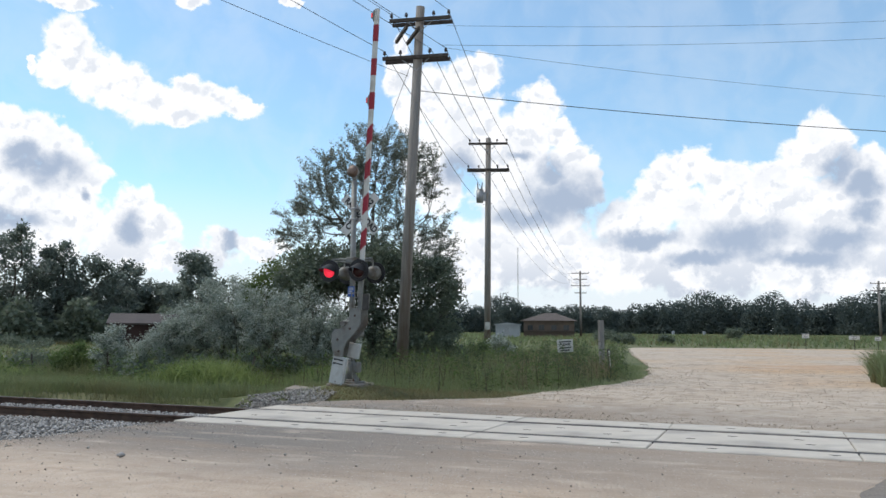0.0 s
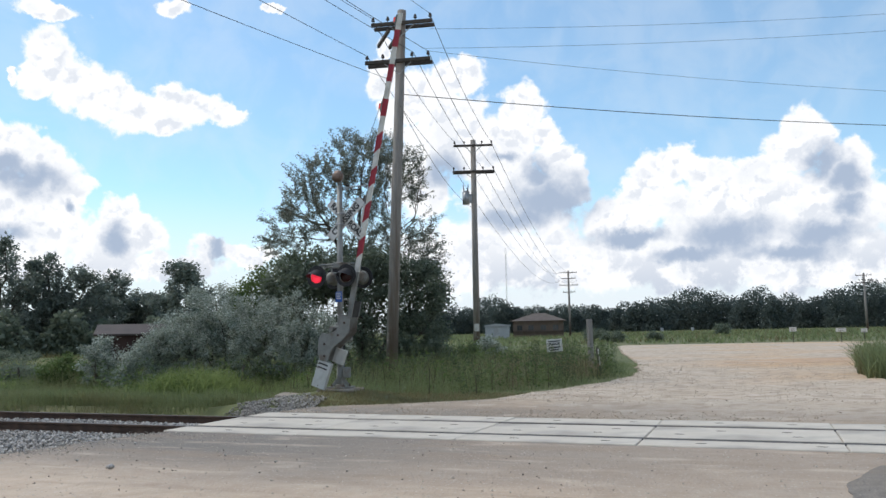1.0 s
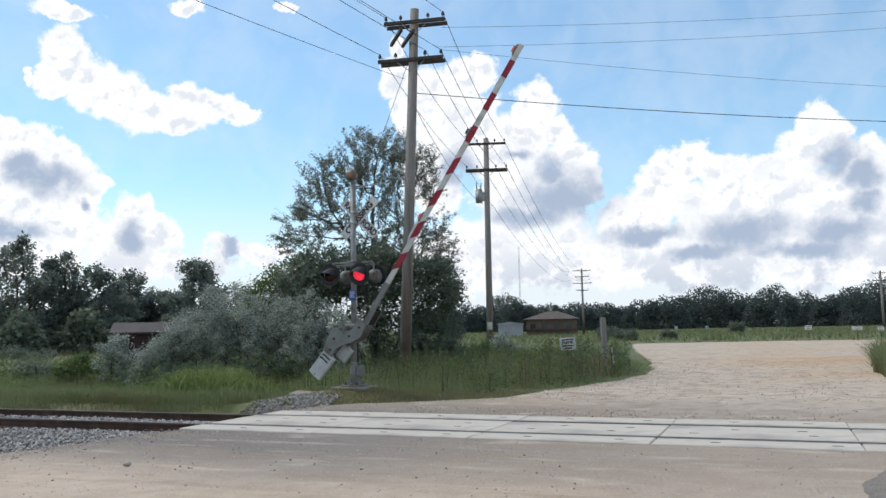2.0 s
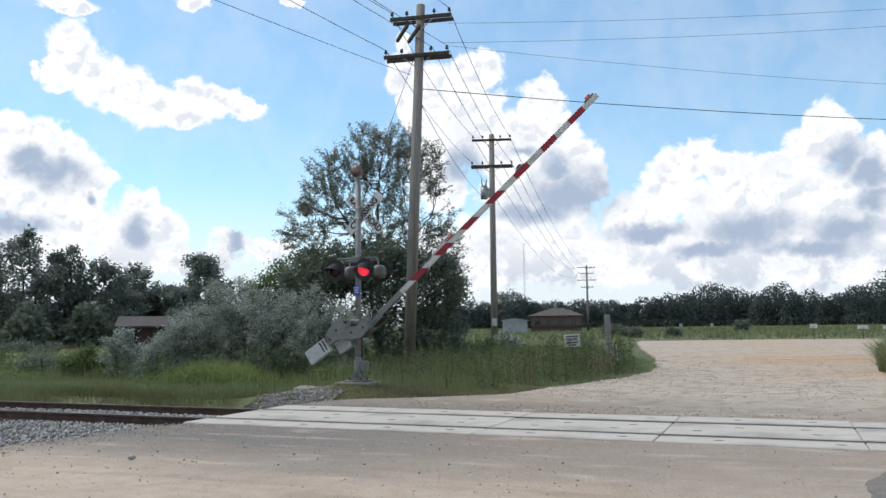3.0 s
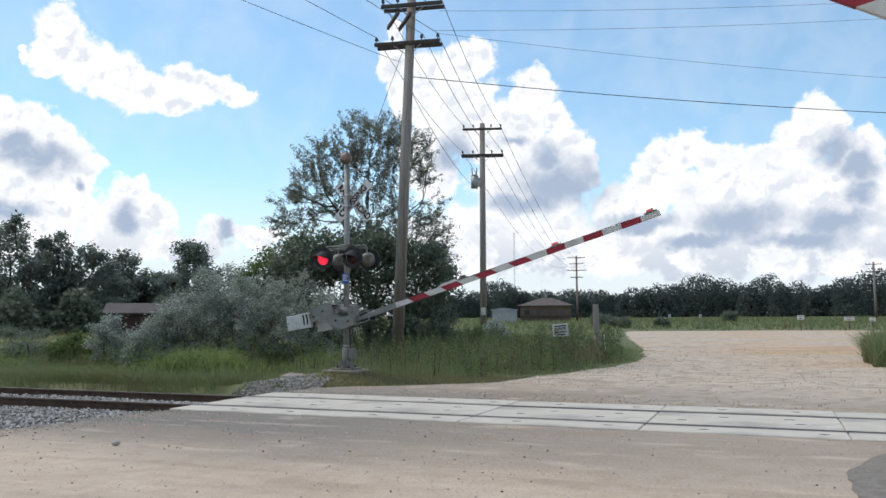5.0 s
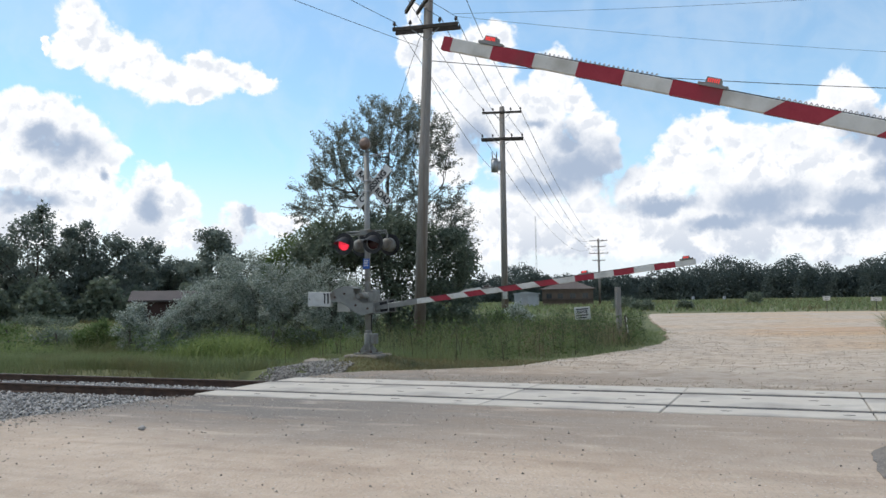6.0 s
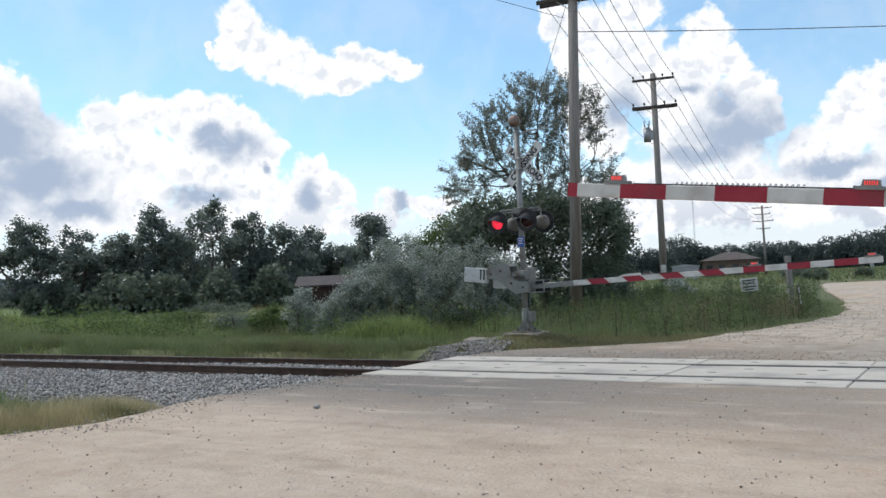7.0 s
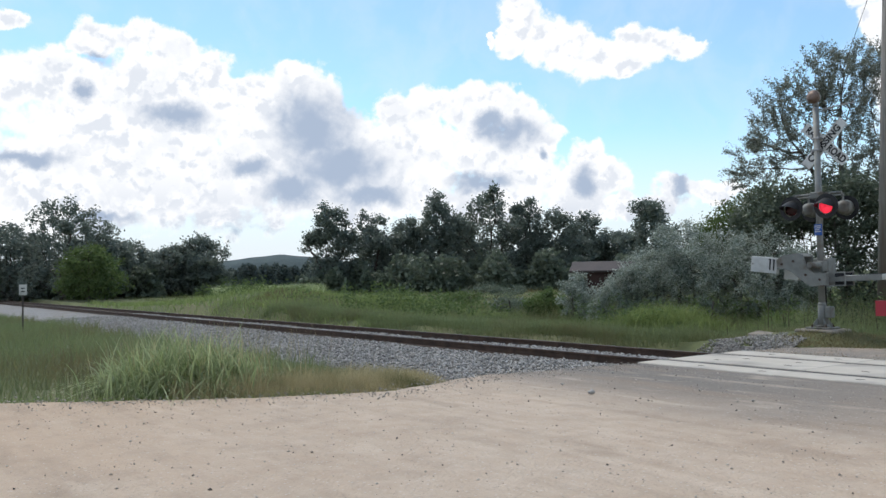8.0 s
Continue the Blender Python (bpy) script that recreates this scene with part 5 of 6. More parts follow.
# ---------------------------------------------------------------- crossing signals
def font_part(text, size, material, parent, m, name="lettering", label=""):
    cu = bpy.data.curves.new(name, "FONT")
    cu.body, cu.size, cu.align_x, cu.align_y, cu.extrude = text, size, "CENTER", "CENTER", 0.002
    cu.offset = 0.035 * size
    tmp = bpy.data.objects.new(name, cu)
    me = bpy.data.meshes.new_from_object(tmp)
    bpy.data.objects.remove(tmp)
    ob = link(name, me, material, parent, label)
    ob.matrix_basis = m
    return ob


def stripes(length, tip_red):
    """Where the red bands of an arm lie: from, to, slant."""
    out = []
    x = length - (0.09 if tip_red else 0.39)
    if tip_red:
        out.append((length - 0.09, length + 0.002, 0.0))
        x -= 0.405
    i = 0
    while x - 0.405 > 1.35:
        out.append((x - 0.405, x, 0.0 if length - x < 2.3 else 0.13))
        x -= 0.81
        i += 1
    return out


GATE_LENSES = []


def gate_lamp(arm, x, z, lit, wide, face):
    bm = B()
    prism(bm, [(x - wide * 0.6, z), (x + wide * 0.6, z), (x + wide * 0.55, z + 0.022), (x + wide * 0.36, z + 0.03), (x + wide * 0.31, z + 0.075), (x - wide * 0.31, z + 0.075), (x - wide * 0.36, z + 0.03), (x - wide * 0.55, z + 0.022)], -0.045, 0.045)
    for sx in (-1, 1):
        box(bm, x + sx * wide * 0.60 - 0.012, x + sx * wide * 0.60 + 0.012, -0.03, 0.03, z + 0.004, z + 0.03, 0.004)
    part("gate_lamp", bm, M_ALU, arm, "small weathered grey gate lamp on the arm")
    bm = B()
    for k in range(6):
        x0 = -wide * 0.27 + k * wide * 0.54 / 6 + 0.0045
        x1 = x0 + wide * 0.54 / 6 - 0.009
        box(bm, x0, x1, -0.052, 0.0, 0.034, 0.066)
        box(bm, x0, x1, 0.001, 0.052, 0.034, 0.066)
    bm.faces.ensure_lookup_table()
    lens = part("lamp_lens", bm, M_LENS, arm, "red ribbed gate lamp lens")
    lens.data.materials.append(M_LITLAMP)
    for f in lens.data.polygons:
        f.material_index = 1 if f.center.y < 0 else 0
    at = Vector((x, 0, z))
    lens.matrix_basis = Matrix.Translation(at)
    GATE_LENSES.append((lens, at, lit, face))


def gate_arm(parent, length, rise, tip_red, high, first_boom, lamps, coils, face):
    """The swinging arm. Its origin is the pivot, x runs out to the tip, rise is the boom's height against the pivot."""
    bm = B()
    z0, z1 = rise - high / 2, rise + high / 2
    box(bm, first_boom, length, -0.028, 0.028, z0, z1, 0.006)
    arm = part("gate_arm", bm, M_WHITE, parent, "striped white and red gate arm")
    for a, b, k in stripes(length, tip_red):
        bm = B()
        prism(bm, [(a + k / 2, z0 - 0.002), (b + k / 2, z0 - 0.002), (b - k / 2, z1 + 0.002), (a - k / 2, z1 + 0.002)], -0.031, 0.031)
        part("red_stripe", bm, M_RED, arm, "red reflective band")
    # swing casting, two side plates with a web
    outline = [(-0.74, 0.15), (-0.58, 0.24), (-0.24, 0.27), (-0.13, 0.21), (-0.12, 0.10), (-0.07, -0.04), (0.06, -0.17), (0.34, -0.19), (0.34, -0.42), (0.02, -0.45), (-0.18, -0.33), (-0.40, -0.13), (-0.55, -0.06), (-0.74, -0.05)]
    for y in (-0.20, 0.16):
        bm = B()
        prism(bm, outline, y, y + 0.035)
        part("side_plate", bm, M_GREYPAINT, arm, "grey cast swing plate")
    bm = B()
    prism(bm, [(-0.58, 0.235), (-0.24, 0.265), (-0.14, 0.205), (-0.14, 0.185), (-0.24, 0.24), (-0.58, 0.21)], -0.165, 0.16)
    part("web", bm, M_GREYPAINT, arm, "rusty ribbed top of the swing casting")
    for x, z in ((-0.62, 0.05), (-0.36, 0.10), (-0.10, -0.20), (0.20, -0.31)):
        bm = B()
        rod(bm, (x, -0.222, z), (x, -0.198, z), 0.026, seg=6)
        part("bolt", bm, M_RUST, arm)
    bm = B()
    rod(bm, (0, -0.22, 0), (0, 0.62, 0), 0.06, seg=14)
    part("pivot_shaft", bm, M_GREYPAINT, arm)
    # open bracket frame that carries the boom
    for y in (-0.19, 0.16):
        bm = B()
        for p in ((0.34, 0.72, 0.11, 0.135), (0.34, 0.72, -0.155, -0.13), (0.34, 0.365, -0.13, 0.11), (0.70, 0.72, -0.13, 0.11)):
            box(bm, p[0], p[1], y, y + 0.03, rise + p[2], rise + p[3], 0.004)
        part("bracket_frame", bm, M_GREYPAINT, arm, "open grey steel frame at the boom's root")
    # black plates give the open frame the dark of its shaded inside
    bm = B()
    box(bm, 0.35, 0.71, -0.15, 0.15, rise - 0.145, rise - 0.13)
    box(bm, 0.35, 0.71, 0.12, 0.14, rise - 0.13, rise + 0.11)
    part("bracket_inner_shade", bm, M_BLACK, arm, "black plates drawn as the shaded inside of the bracket frame")
    bm = B()
    prism(bm, [(0.30, rise - 0.06), (first_boom + 0.75, rise - 0.062), (first_boom + 0.75, rise + 0.062), (0.62, rise + 0.045), (0.30, rise + 0.02)], -0.033, 0.033)
    part("boom_root", bm, M_GREYPAINT, arm, "grey tapered root of the boom")
    # counterweights
    tilt = pose(-1.05, -0.08, 0.06, 0, 8, 0)
    bm = B()
    box(bm, -0.31, 0.31, -0.11, 0.0, -0.17, 0.17, 0.008, tilt)
    w = part("counterweight", bm, M_PLATE, arm, "pale rectangular counterweight plate")
    for x in (0.15, 0.24):
        bm = B()
        box(bm, x - 0.014, x + 0.014, -0.122, -0.108, -0.10, 0.14, 0.0, tilt)
        box(bm, x - 0.03, x + 0.014, -0.123, -0.108, 0.11, 0.14, 0.0, tilt)
        part("slot", bm, M_BLACK, w, "black adjusting slot")
    bm = B()
    rod(bm, (-0.26, -0.125, 0), (-0.26, -0.10, 0), 0.012, seg=8)
    bmesh.ops.transform(bm, matrix=tilt, verts=bm.verts[:])
    part("bolt", bm, M_RUST, w)
    bm = B()
    box(bm, -0.17, 0.17, 0.12, 0.22, -0.15, 0.13, 0.008, pose(-0.60, 0.0, -0.14, 0, 8, 0))
    part("counterweight", bm, M_PLATE, arm, "pale rectangular counterweight plate")
    for x, lit, wide in lamps:
        gate_lamp(arm, x, z1, lit, wide, face)
    # lamp cable: straight runs and coiled runs
    for a, b in coils:
        cu = bpy.data.curves.new("cable", "CURVE")
        cu.dimensions, cu.bevel_depth, cu.bevel_resolution = "3D", 0.004, 1
        sp = cu.splines.new("POLY")
        turns = int((b - a) / 0.040)
        k = turns * 10
        sp.points.add(k)
        for i in range(k + 1):
            t = i / k
            q = 2 * math.pi * turns * t
            sp.points[i].co = (a + (b - a) * t, 0.013 * math.cos(q), z1 + 0.018 + 0.013 * math.sin(q), 1)
        tmp = bpy.data.objects.new("cable", cu)
        me = bpy.data.meshes.new_from_object(tmp)
        bpy.data.objects.remove(tmp)
        link("coiled_cable", me, M_STEEL, arm, "coiled grey lamp cable")
    bm = B()
    rod(bm, (first_boom + 0.3, 0, z1 + 0.008), (length - 0.6, 0, z1 + 0.008), 0.006, seg=6)
    part("cable", bm, M_BLACK, arm)
    return arm


def signal_head(parent, x, y, z, away):
    """One flasher: housing, round black background, hood, and the turning two-sided lens."""
    k = -1 if not away else 1
    bm = B()
    rod(bm, (0, 0.0, 0), (0, -k * 0.16, 0), 0.165, 0.15, 20)
    rod(bm, (0, -k * 0.16, 0), (0, -k * 0.21, 0), 0.15, 0.07, 20)
    head = part("signal_head", bm, M_GREYPAINT, parent, "round grey flasher housing", True)
    head.matrix_basis = Matrix.Translation((x, y, z))
    bm = B()
    ring(bm, 0.17, 0.255, k * 0.015, k * 0.03, 32)
    part("background", bm, M_BLACK, head, "round black background disc")
    # hood: upper arc of a tube, longest at the crown
    bm = B()
    rows = []
    for i in range(19):
        a = radians(-35 + 250 * i / 18)
        out = 0.03 + 0.30 * max(0.0, math.sin(a)) ** 0.7
        rows.append([bm.verts.new((r * math.cos(a), k * d, r * math.sin(a))) for r, d in ((0.17, 0.03), (0.165, 0.03 + out), (0.157, 0.03 + out), (0.162, 0.03))])
        for v in rows[-1]:
            v.co.z -= 0.36 * (abs(v.co.y) - 0.03)
    for p, q in zip(rows, rows[1:]):
        for j in range(4):
            bm.faces.new((p[j], q[j], q[(j + 1) % 4], p[(j + 1) % 4]))
    bm.faces.new(rows[0])
    bm.faces.new(rows[-1][::-1])
    bmesh.ops.recalc_face_normals(bm, faces=bm.faces[:])
    part("hood", bm, M_BLACK, head, "black lamp hood")
    bm = B()
    rings = []
    for r, d in ((0.0, 0.022), (0.08, 0.018), (0.14, 0.006), (0.15, 0.0), (0.14, -0.006), (0.08, -0.018), (0.0, -0.022)):
        rings.append([bm.verts.new((r * math.cos(t * math.pi / 12), d, r * math.sin(t * math.pi / 12))) for t in range(24)] if r else [bm.verts.new((0, d, 0))])
    for i, (p, q) in enumerate(zip(rings, rings[1:])):
        for t in range(24):
            vs = [p[t % len(p)], p[(t + 1) % len(p)], q[(t + 1) % len(q)], q[t % len(q)]]
            vs = list(dict.fromkeys(vs))
            f = bm.faces.new(vs)
            f.material_index = 1 if i < 3 else 0
    bmesh.ops.recalc_face_normals(bm, faces=bm.faces[:])
    lens = part("lens", bm, M_LENS, head, "red flashing signal lens", True)
    lens.data.materials.append(M_LIT)
    return lens


def ring(bm, r0, r1, y0, y1, seg):
    vs = []
    for y in (y0, y1):
        for r in (r0, r1):
            vs.append([bm.verts.new((r * math.cos(2 * math.pi * i / seg), y, r * math.sin(2 * math.pi * i / seg))) for i in range(seg)])
    a, b, c, d = vs
    for i in range(seg):
        j = (i + 1) % seg
        for p, q in ((a, b), (b, d), (d, c), (c, a)):
            bm.faces.new((p[i], q[i], q[j], p[j]))
    bmesh.ops.recalc_face_normals(bm, faces=bm.faces[:])


def build_far_signal():
    """Mast with bell, crossbuck, four flashers and a gate."""
    ob = thing("crossing_signal", pose(*W(-9.09, 16.68, 0.22), 0, 0, TRACK_TURN), "grey railway crossing signal with flashers, crossbuck and gate arm", "crossing signal")
    bm = B()
    rod(bm, (0, 0, 0.3), (0, 0, 4.72), 0.068, 0.066, 20)
    part("mast", bm, M_ALU, ob, "grey tubular mast", True)
    bm = B()
    rod(bm, (0, 0, 0.04), (0, 0, 0.50), 0.092, 0.088, 16)
    rod(bm, (0, 0, 0.50), (0, 0, 0.56), 0.088, 0.07, 16)
    rod(bm, (0, 0, 0.04), (0, 0, 0.09), 0.15, 0.13, 16)
    part("mast_base", bm, M_GREYPAINT, ob, "cast socket that holds the mast", True)
    bm = B()
    box(bm, 0.10, 0.23, -0.09, 0.09, 0.24, 0.48, 0.02)
    box(bm, 0.09, 0.11, -0.05, 0.05, 0.26, 0.46)
    case = part("junction_box", bm, M_GREYPAINT, ob, "small grey junction box on the mast socket")
    bm = B()
    box(bm, 0.115, 0.215, -0.102, -0.088, 0.255, 0.465, 0.006)
    part("lid", bm, M_GREYPAINT, case)
    for i in range(4):
        a = math.pi / 4 + i * math.pi / 2
        bm = B()
        prism(bm, [(0.07, 0.05), (0.20, 0.05), (0.20, 0.09), (0.11, 0.22), (0.07, 0.22)], -0.012, 0.012)
        bmesh.ops.rotate(bm, matrix=Matrix.Rotation(a, 3, "Z"), verts=bm.verts[:])
        part("gusset", bm, M_GREYPAINT, ob)
        bm = B()
        rod(bm, (0.21 * math.cos(a), 0.21 * math.sin(a), -0.02), (0.21 * math.cos(a), 0.21 * math.sin(a), 0.10), 0.014, seg=6)
        rod(bm, (0.21 * math.cos(a), 0.21 * math.sin(a), 0.045), (0.21 * math.cos(a), 0.21 * math.sin(a), 0.07), 0.028, seg=6)
        part("anchor_bolt", bm, M_RUST, ob)
    bm = B()
    box(bm, -0.25, 0.25, -0.25, 0.25, 0.01, 0.045, 0.006)
    part("base_plate", bm, M_GREYPAINT, ob)
    # bell
    bm = B()
    rod(bm, (0, 0.02, 4.70), (0, 0.02, 4.84), 0.05, 0.05, 12)
    rod(bm, (-0.02, 0.09, 4.94), (-0.02, -0.05, 4.94), 0.10, 0.10, 18)
    bell = part("bell", bm, M_GREYPAINT, ob, "weathered brown-grey warning bell", True)
    bm = B()
    rod(bm, (-0.02, -0.05, 4.94), (-0.02, -0.10, 4.94), 0.15, 0.125, 22)
    rod(bm, (-0.02, -0.10, 4.94), (-0.02, -0.135, 4.94), 0.125, 0.05, 22)
    part("gong", bm, mat("tarnished_gong", (0.16, 0.11, 0.09), (0.24, 0.18, 0.15), 8, 0.5, metal=0.4), bell, "tarnished round gong", True)
    bm = B()
    rod(bm, (0.05, 0, 4.66), (0.82, 0.0, 4.68), 0.013, seg=8)
    rod(bm, (0.05, 0, 4.60), (0.42, 0.0, 4.67), 0.010, seg=8)
    part("bracket_rod", bm, M_STEEL, ob, "thin horizontal steel rod")
    # crossbuck, read from the road, behind the mast
    for text, roll, dy in ((("RAIL", "ROAD"), -45, 0.0), (("CROSSING",), 45, -0.014)):
        bm = B()
        box(bm, -0.61, 0.61, -0.006, 0.006, -0.115, 0.115, 0.01)
        blade = part("crossbuck_blade", bm, M_BOARD, ob, "white crossbuck board with black letters")
        blade.matrix_basis = pose(0.11, 0.11 + dy, 3.93, 0, -roll, 0)
        for i, w in enumerate(text):
            x = 0 if len(text) == 1 else (-0.35, 0.35)[i]
            font_part(w, 0.205, M_BLACK, blade, pose(x, -0.0085, 0, 90, 0, 0) @ Matrix.Diagonal((0.96 if len(text) == 1 else 0.84, 1, 1, 1)), label="black letters")
    bm = B()
    rod(bm, (0, 0.09, 3.75), (0, 0.09, 4.1), 0.02, seg=8)
    box(bm, -0.09, 0.09, -0.08, 0.10, 3.78, 3.82, 0.004)
    box(bm, -0.09, 0.09, -0.08, 0.10, 4.03, 4.07, 0.004)
    part("crossbuck_clamp", bm, M_STEEL, ob)
    # flasher crossarm
    bm = B()
    rod(bm, (-0.5, 0.0, 2.86), (0.5, 0.0, 2.86), 0.028, seg=10)
    rod(bm, (-0.5, -0.04, 2.80), (0.5, -0.04, 2.80), 0.018, seg=8)
    box(bm, -0.13, 0.13, -0.12, 0.12, 2.76, 2.90, 0.012)
    part("flasher_crossarm", bm, M_GREYPAINT, ob, "grey crossarm with junction box")
    lenses = []
    for y, away in ((-0.40, False), (0.40, True)):
        for x in (-0.38, 0.38):
            bm = B()
            rod(bm, (x, 0, 2.86), (x, y * 0.7, 2.84), 0.02, seg=8)
            rod(bm, (x, y * 0.7, 2.86), (x, y * 0.7, 2.60), 0.022, seg=8)
            part("head_bracket", bm, M_GREYPAINT, ob)
            lenses.append(signal_head(ob, x, y, 2.56, away))
    # small blue notice
    bm = B()
    box(bm, -0.075, 0.095, -0.085, -0.073, 1.98, 2.22, 0.004)
    sign = part("notice_plate", bm, M_BLUE, ob, "small blue notice plate with white lines")
    for z in (2.05, 2.09, 2.13, 2.17):
        bm = B()
        box(bm, -0.055, 0.07 if z != 2.09 else 0.04, -0.0885, -0.0855, z, z + 0.018)
        part("text_bar", bm, M_WHITE, sign)
    # gate mechanism housing behind the arm
    bm = B()
    box(bm, -0.20, 0.12, 0.08, 0.42, 1.06, 1.50, 0.03)
    box(bm, -0.20, 0.09, -0.10, 0.10, 1.20, 1.44, 0.02)
    part("gate_mechanism", bm, M_GREYPAINT, ob, "grey gate motor housing clamped to the mast")
    bm = B()
    rod(bm, (0.06, 0.05, 0.35), (0.06, 0.05, 1.1), 0.02, seg=8)
    part("conduit", bm, M_BLACK, ob, "black cable conduit")
    arm = gate_arm(ob, 7.40, -0.30, False, 0.115, 0.62, ((7.23, "steady", 0.2), (5.2, "first", 0.2), (3.05, "second", 0.2)), (), 0)
    bm = B()
    prism(bm, [(2.40, -0.243), (2.93, -0.243), (2.87, -0.193), (2.57, -0.193)], -0.045, 0.045)
    part("splice_cover", bm, M_WHITE, arm, "white splice cover")
    arm.matrix_basis = pose(0.02, -0.28, 1.35)
    # footing
    bm = B()
    box(bm, -0.42, 0.42, -0.42, 0.42, -0.5, 0.0, 0.03)
    ft = part("footing", bm, M_STAINED)
    ft.matrix_world = pose(*W(-9.09, 16.68, 0.225), 0, 0, TRACK_TURN)
    tagged(ft, "square concrete footing under the crossing signal", "footing")
    bm = B()
    box(bm, -0.45, 0.45, -0.3, 0.3, -0.09, 0.0, 0.02)
    slab = part("concrete_slab", bm, M_STAINED)
    slab.matrix_world = pose(*W(-9.9, 16.15, 0.10), 3, 5, TRACK_TURN + 12)
    tagged(slab, "tilted broken concrete slab beside the footing", "slab")
    return arm, lenses


def build_near_signal():
    ob = thing("crossing_gate", pose(*W(5.45, 6.75, 0.0), 0, 0, TRACK_TURN + 180), "grey crossing gate with a striped white and red arm", "crossing gate")
    bm = B()
    rod(bm, (-0.05, -0.45, 0.0), (-0.05, -0.45, 4.6), 0.068, 0.066, 20)
    part("mast", bm, M_ALU, ob, "grey tubular mast", True)
    bm = B()
    box(bm, -0.45, 0.45, -0.85, 0.15, -0.3, 0.10, 0.03)
    part("footing", bm, M_CONCRETE, ob, "concrete footing")
    bm = B()
    box(bm, -0.24, 0.18, -0.62, -0.24, 0.85, 1.45, 0.03)
    part("gate_mechanism", bm, M_GREYPAINT, ob, "grey gate motor housing")
    arm = gate_arm(ob, 8.7, -0.0, True, 0.118, 0.6, ((8.24, "steady", 0.18), (6.27, "first", 0.18), (4.2, "second", 0.18)), ((6.72, 7.75), (4.6, 5.8), (2.4, 3.6)), 180)
    arm.matrix_basis = pose(0, 0, 1.05)
    return arm


# ---------------------------------------------------------------- poles and wires
def insulator(parent, p):
    bm = B()
    x, y, z = p
    rod(bm, (x, y, z), (x, y, z + 0.10), 0.015, seg=6)
    rod(bm, (x, y, z + 0.08), (x, y, z + 0.14), 0.06, 0.05, 10)
    rod(bm, (x, y, z + 0.15), (x, y, z + 0.20), 0.05, 0.03, 10)
    part("insulator", bm, M_PORCELAIN, parent, "dark porcelain pin insulator")


def pole(name, at, top, lean, r0, r1, arms, turn, label, group, sink=0.4):
    """A wooden pole with crossarms. arms: height, half length, offset, double."""
    ob = thing(name, pose(at[0], at[1], at[2], 0, 0, turn), label, "utility pole", group)
    h = top - at[2]
    bm = B()
    rod(bm, (0, 0, -sink), (lean, 0, h), r0, r1, 18)
    part("pole", bm, M_WOOD, ob, "", True)
    for z, half, off, double in arms:
        cx = lean * (z - at[2]) / h
        zz = z - at[2]
        for y in ((-r1 - 0.05,) if not double else (-r1 - 0.05, r1 + 0.05)):
            bm = B()
            box(bm, cx - half + off, cx + half + off, y - 0.045, y + 0.045, zz - 0.06, zz + 0.06, 0.008)
            part("crossarm", bm, M_DARKWOOD, ob, "dark wooden crossarm")
        for sx in (-1, 1):
            bm = B()
            rod(bm, (cx + sx * half * 0.42 + off, -r1 - 0.03, zz - 0.05), (cx, -r1, zz - 0.45), 0.016, seg=6)
            part("brace", bm, M_STEEL, ob)
        for sx in (-0.94, -0.45, 0.45, 0.94):
            insulator(ob, (cx + off + half * sx, -r1 - 0.05, zz + 0.06))
    return ob


def wire(name, a, b, sag, radius, label):
    cu = bpy.data.curves.new(name, "CURVE")
    cu.dimensions, cu.bevel_depth, cu.bevel_resolution = "3D", radius, 0
    sp = cu.splines.new("POLY")
    sp.points.add(24)
    a, b = Vector(a), Vector(b)
    for i in range(25):
        t = i / 24
        p = a.lerp(b, t) - Vector((0, 0, 4 * sag * t * (1 - t)))
        sp.points[i].co = (*p, 1)
    tmp = bpy.data.objects.new(name, cu)
    me = bpy.data.meshes.new_from_object(tmp)
    bpy.data.objects.remove(tmp)
    return tagged(link(name, me, M_WIRE), label, "wire", "overhead wires")


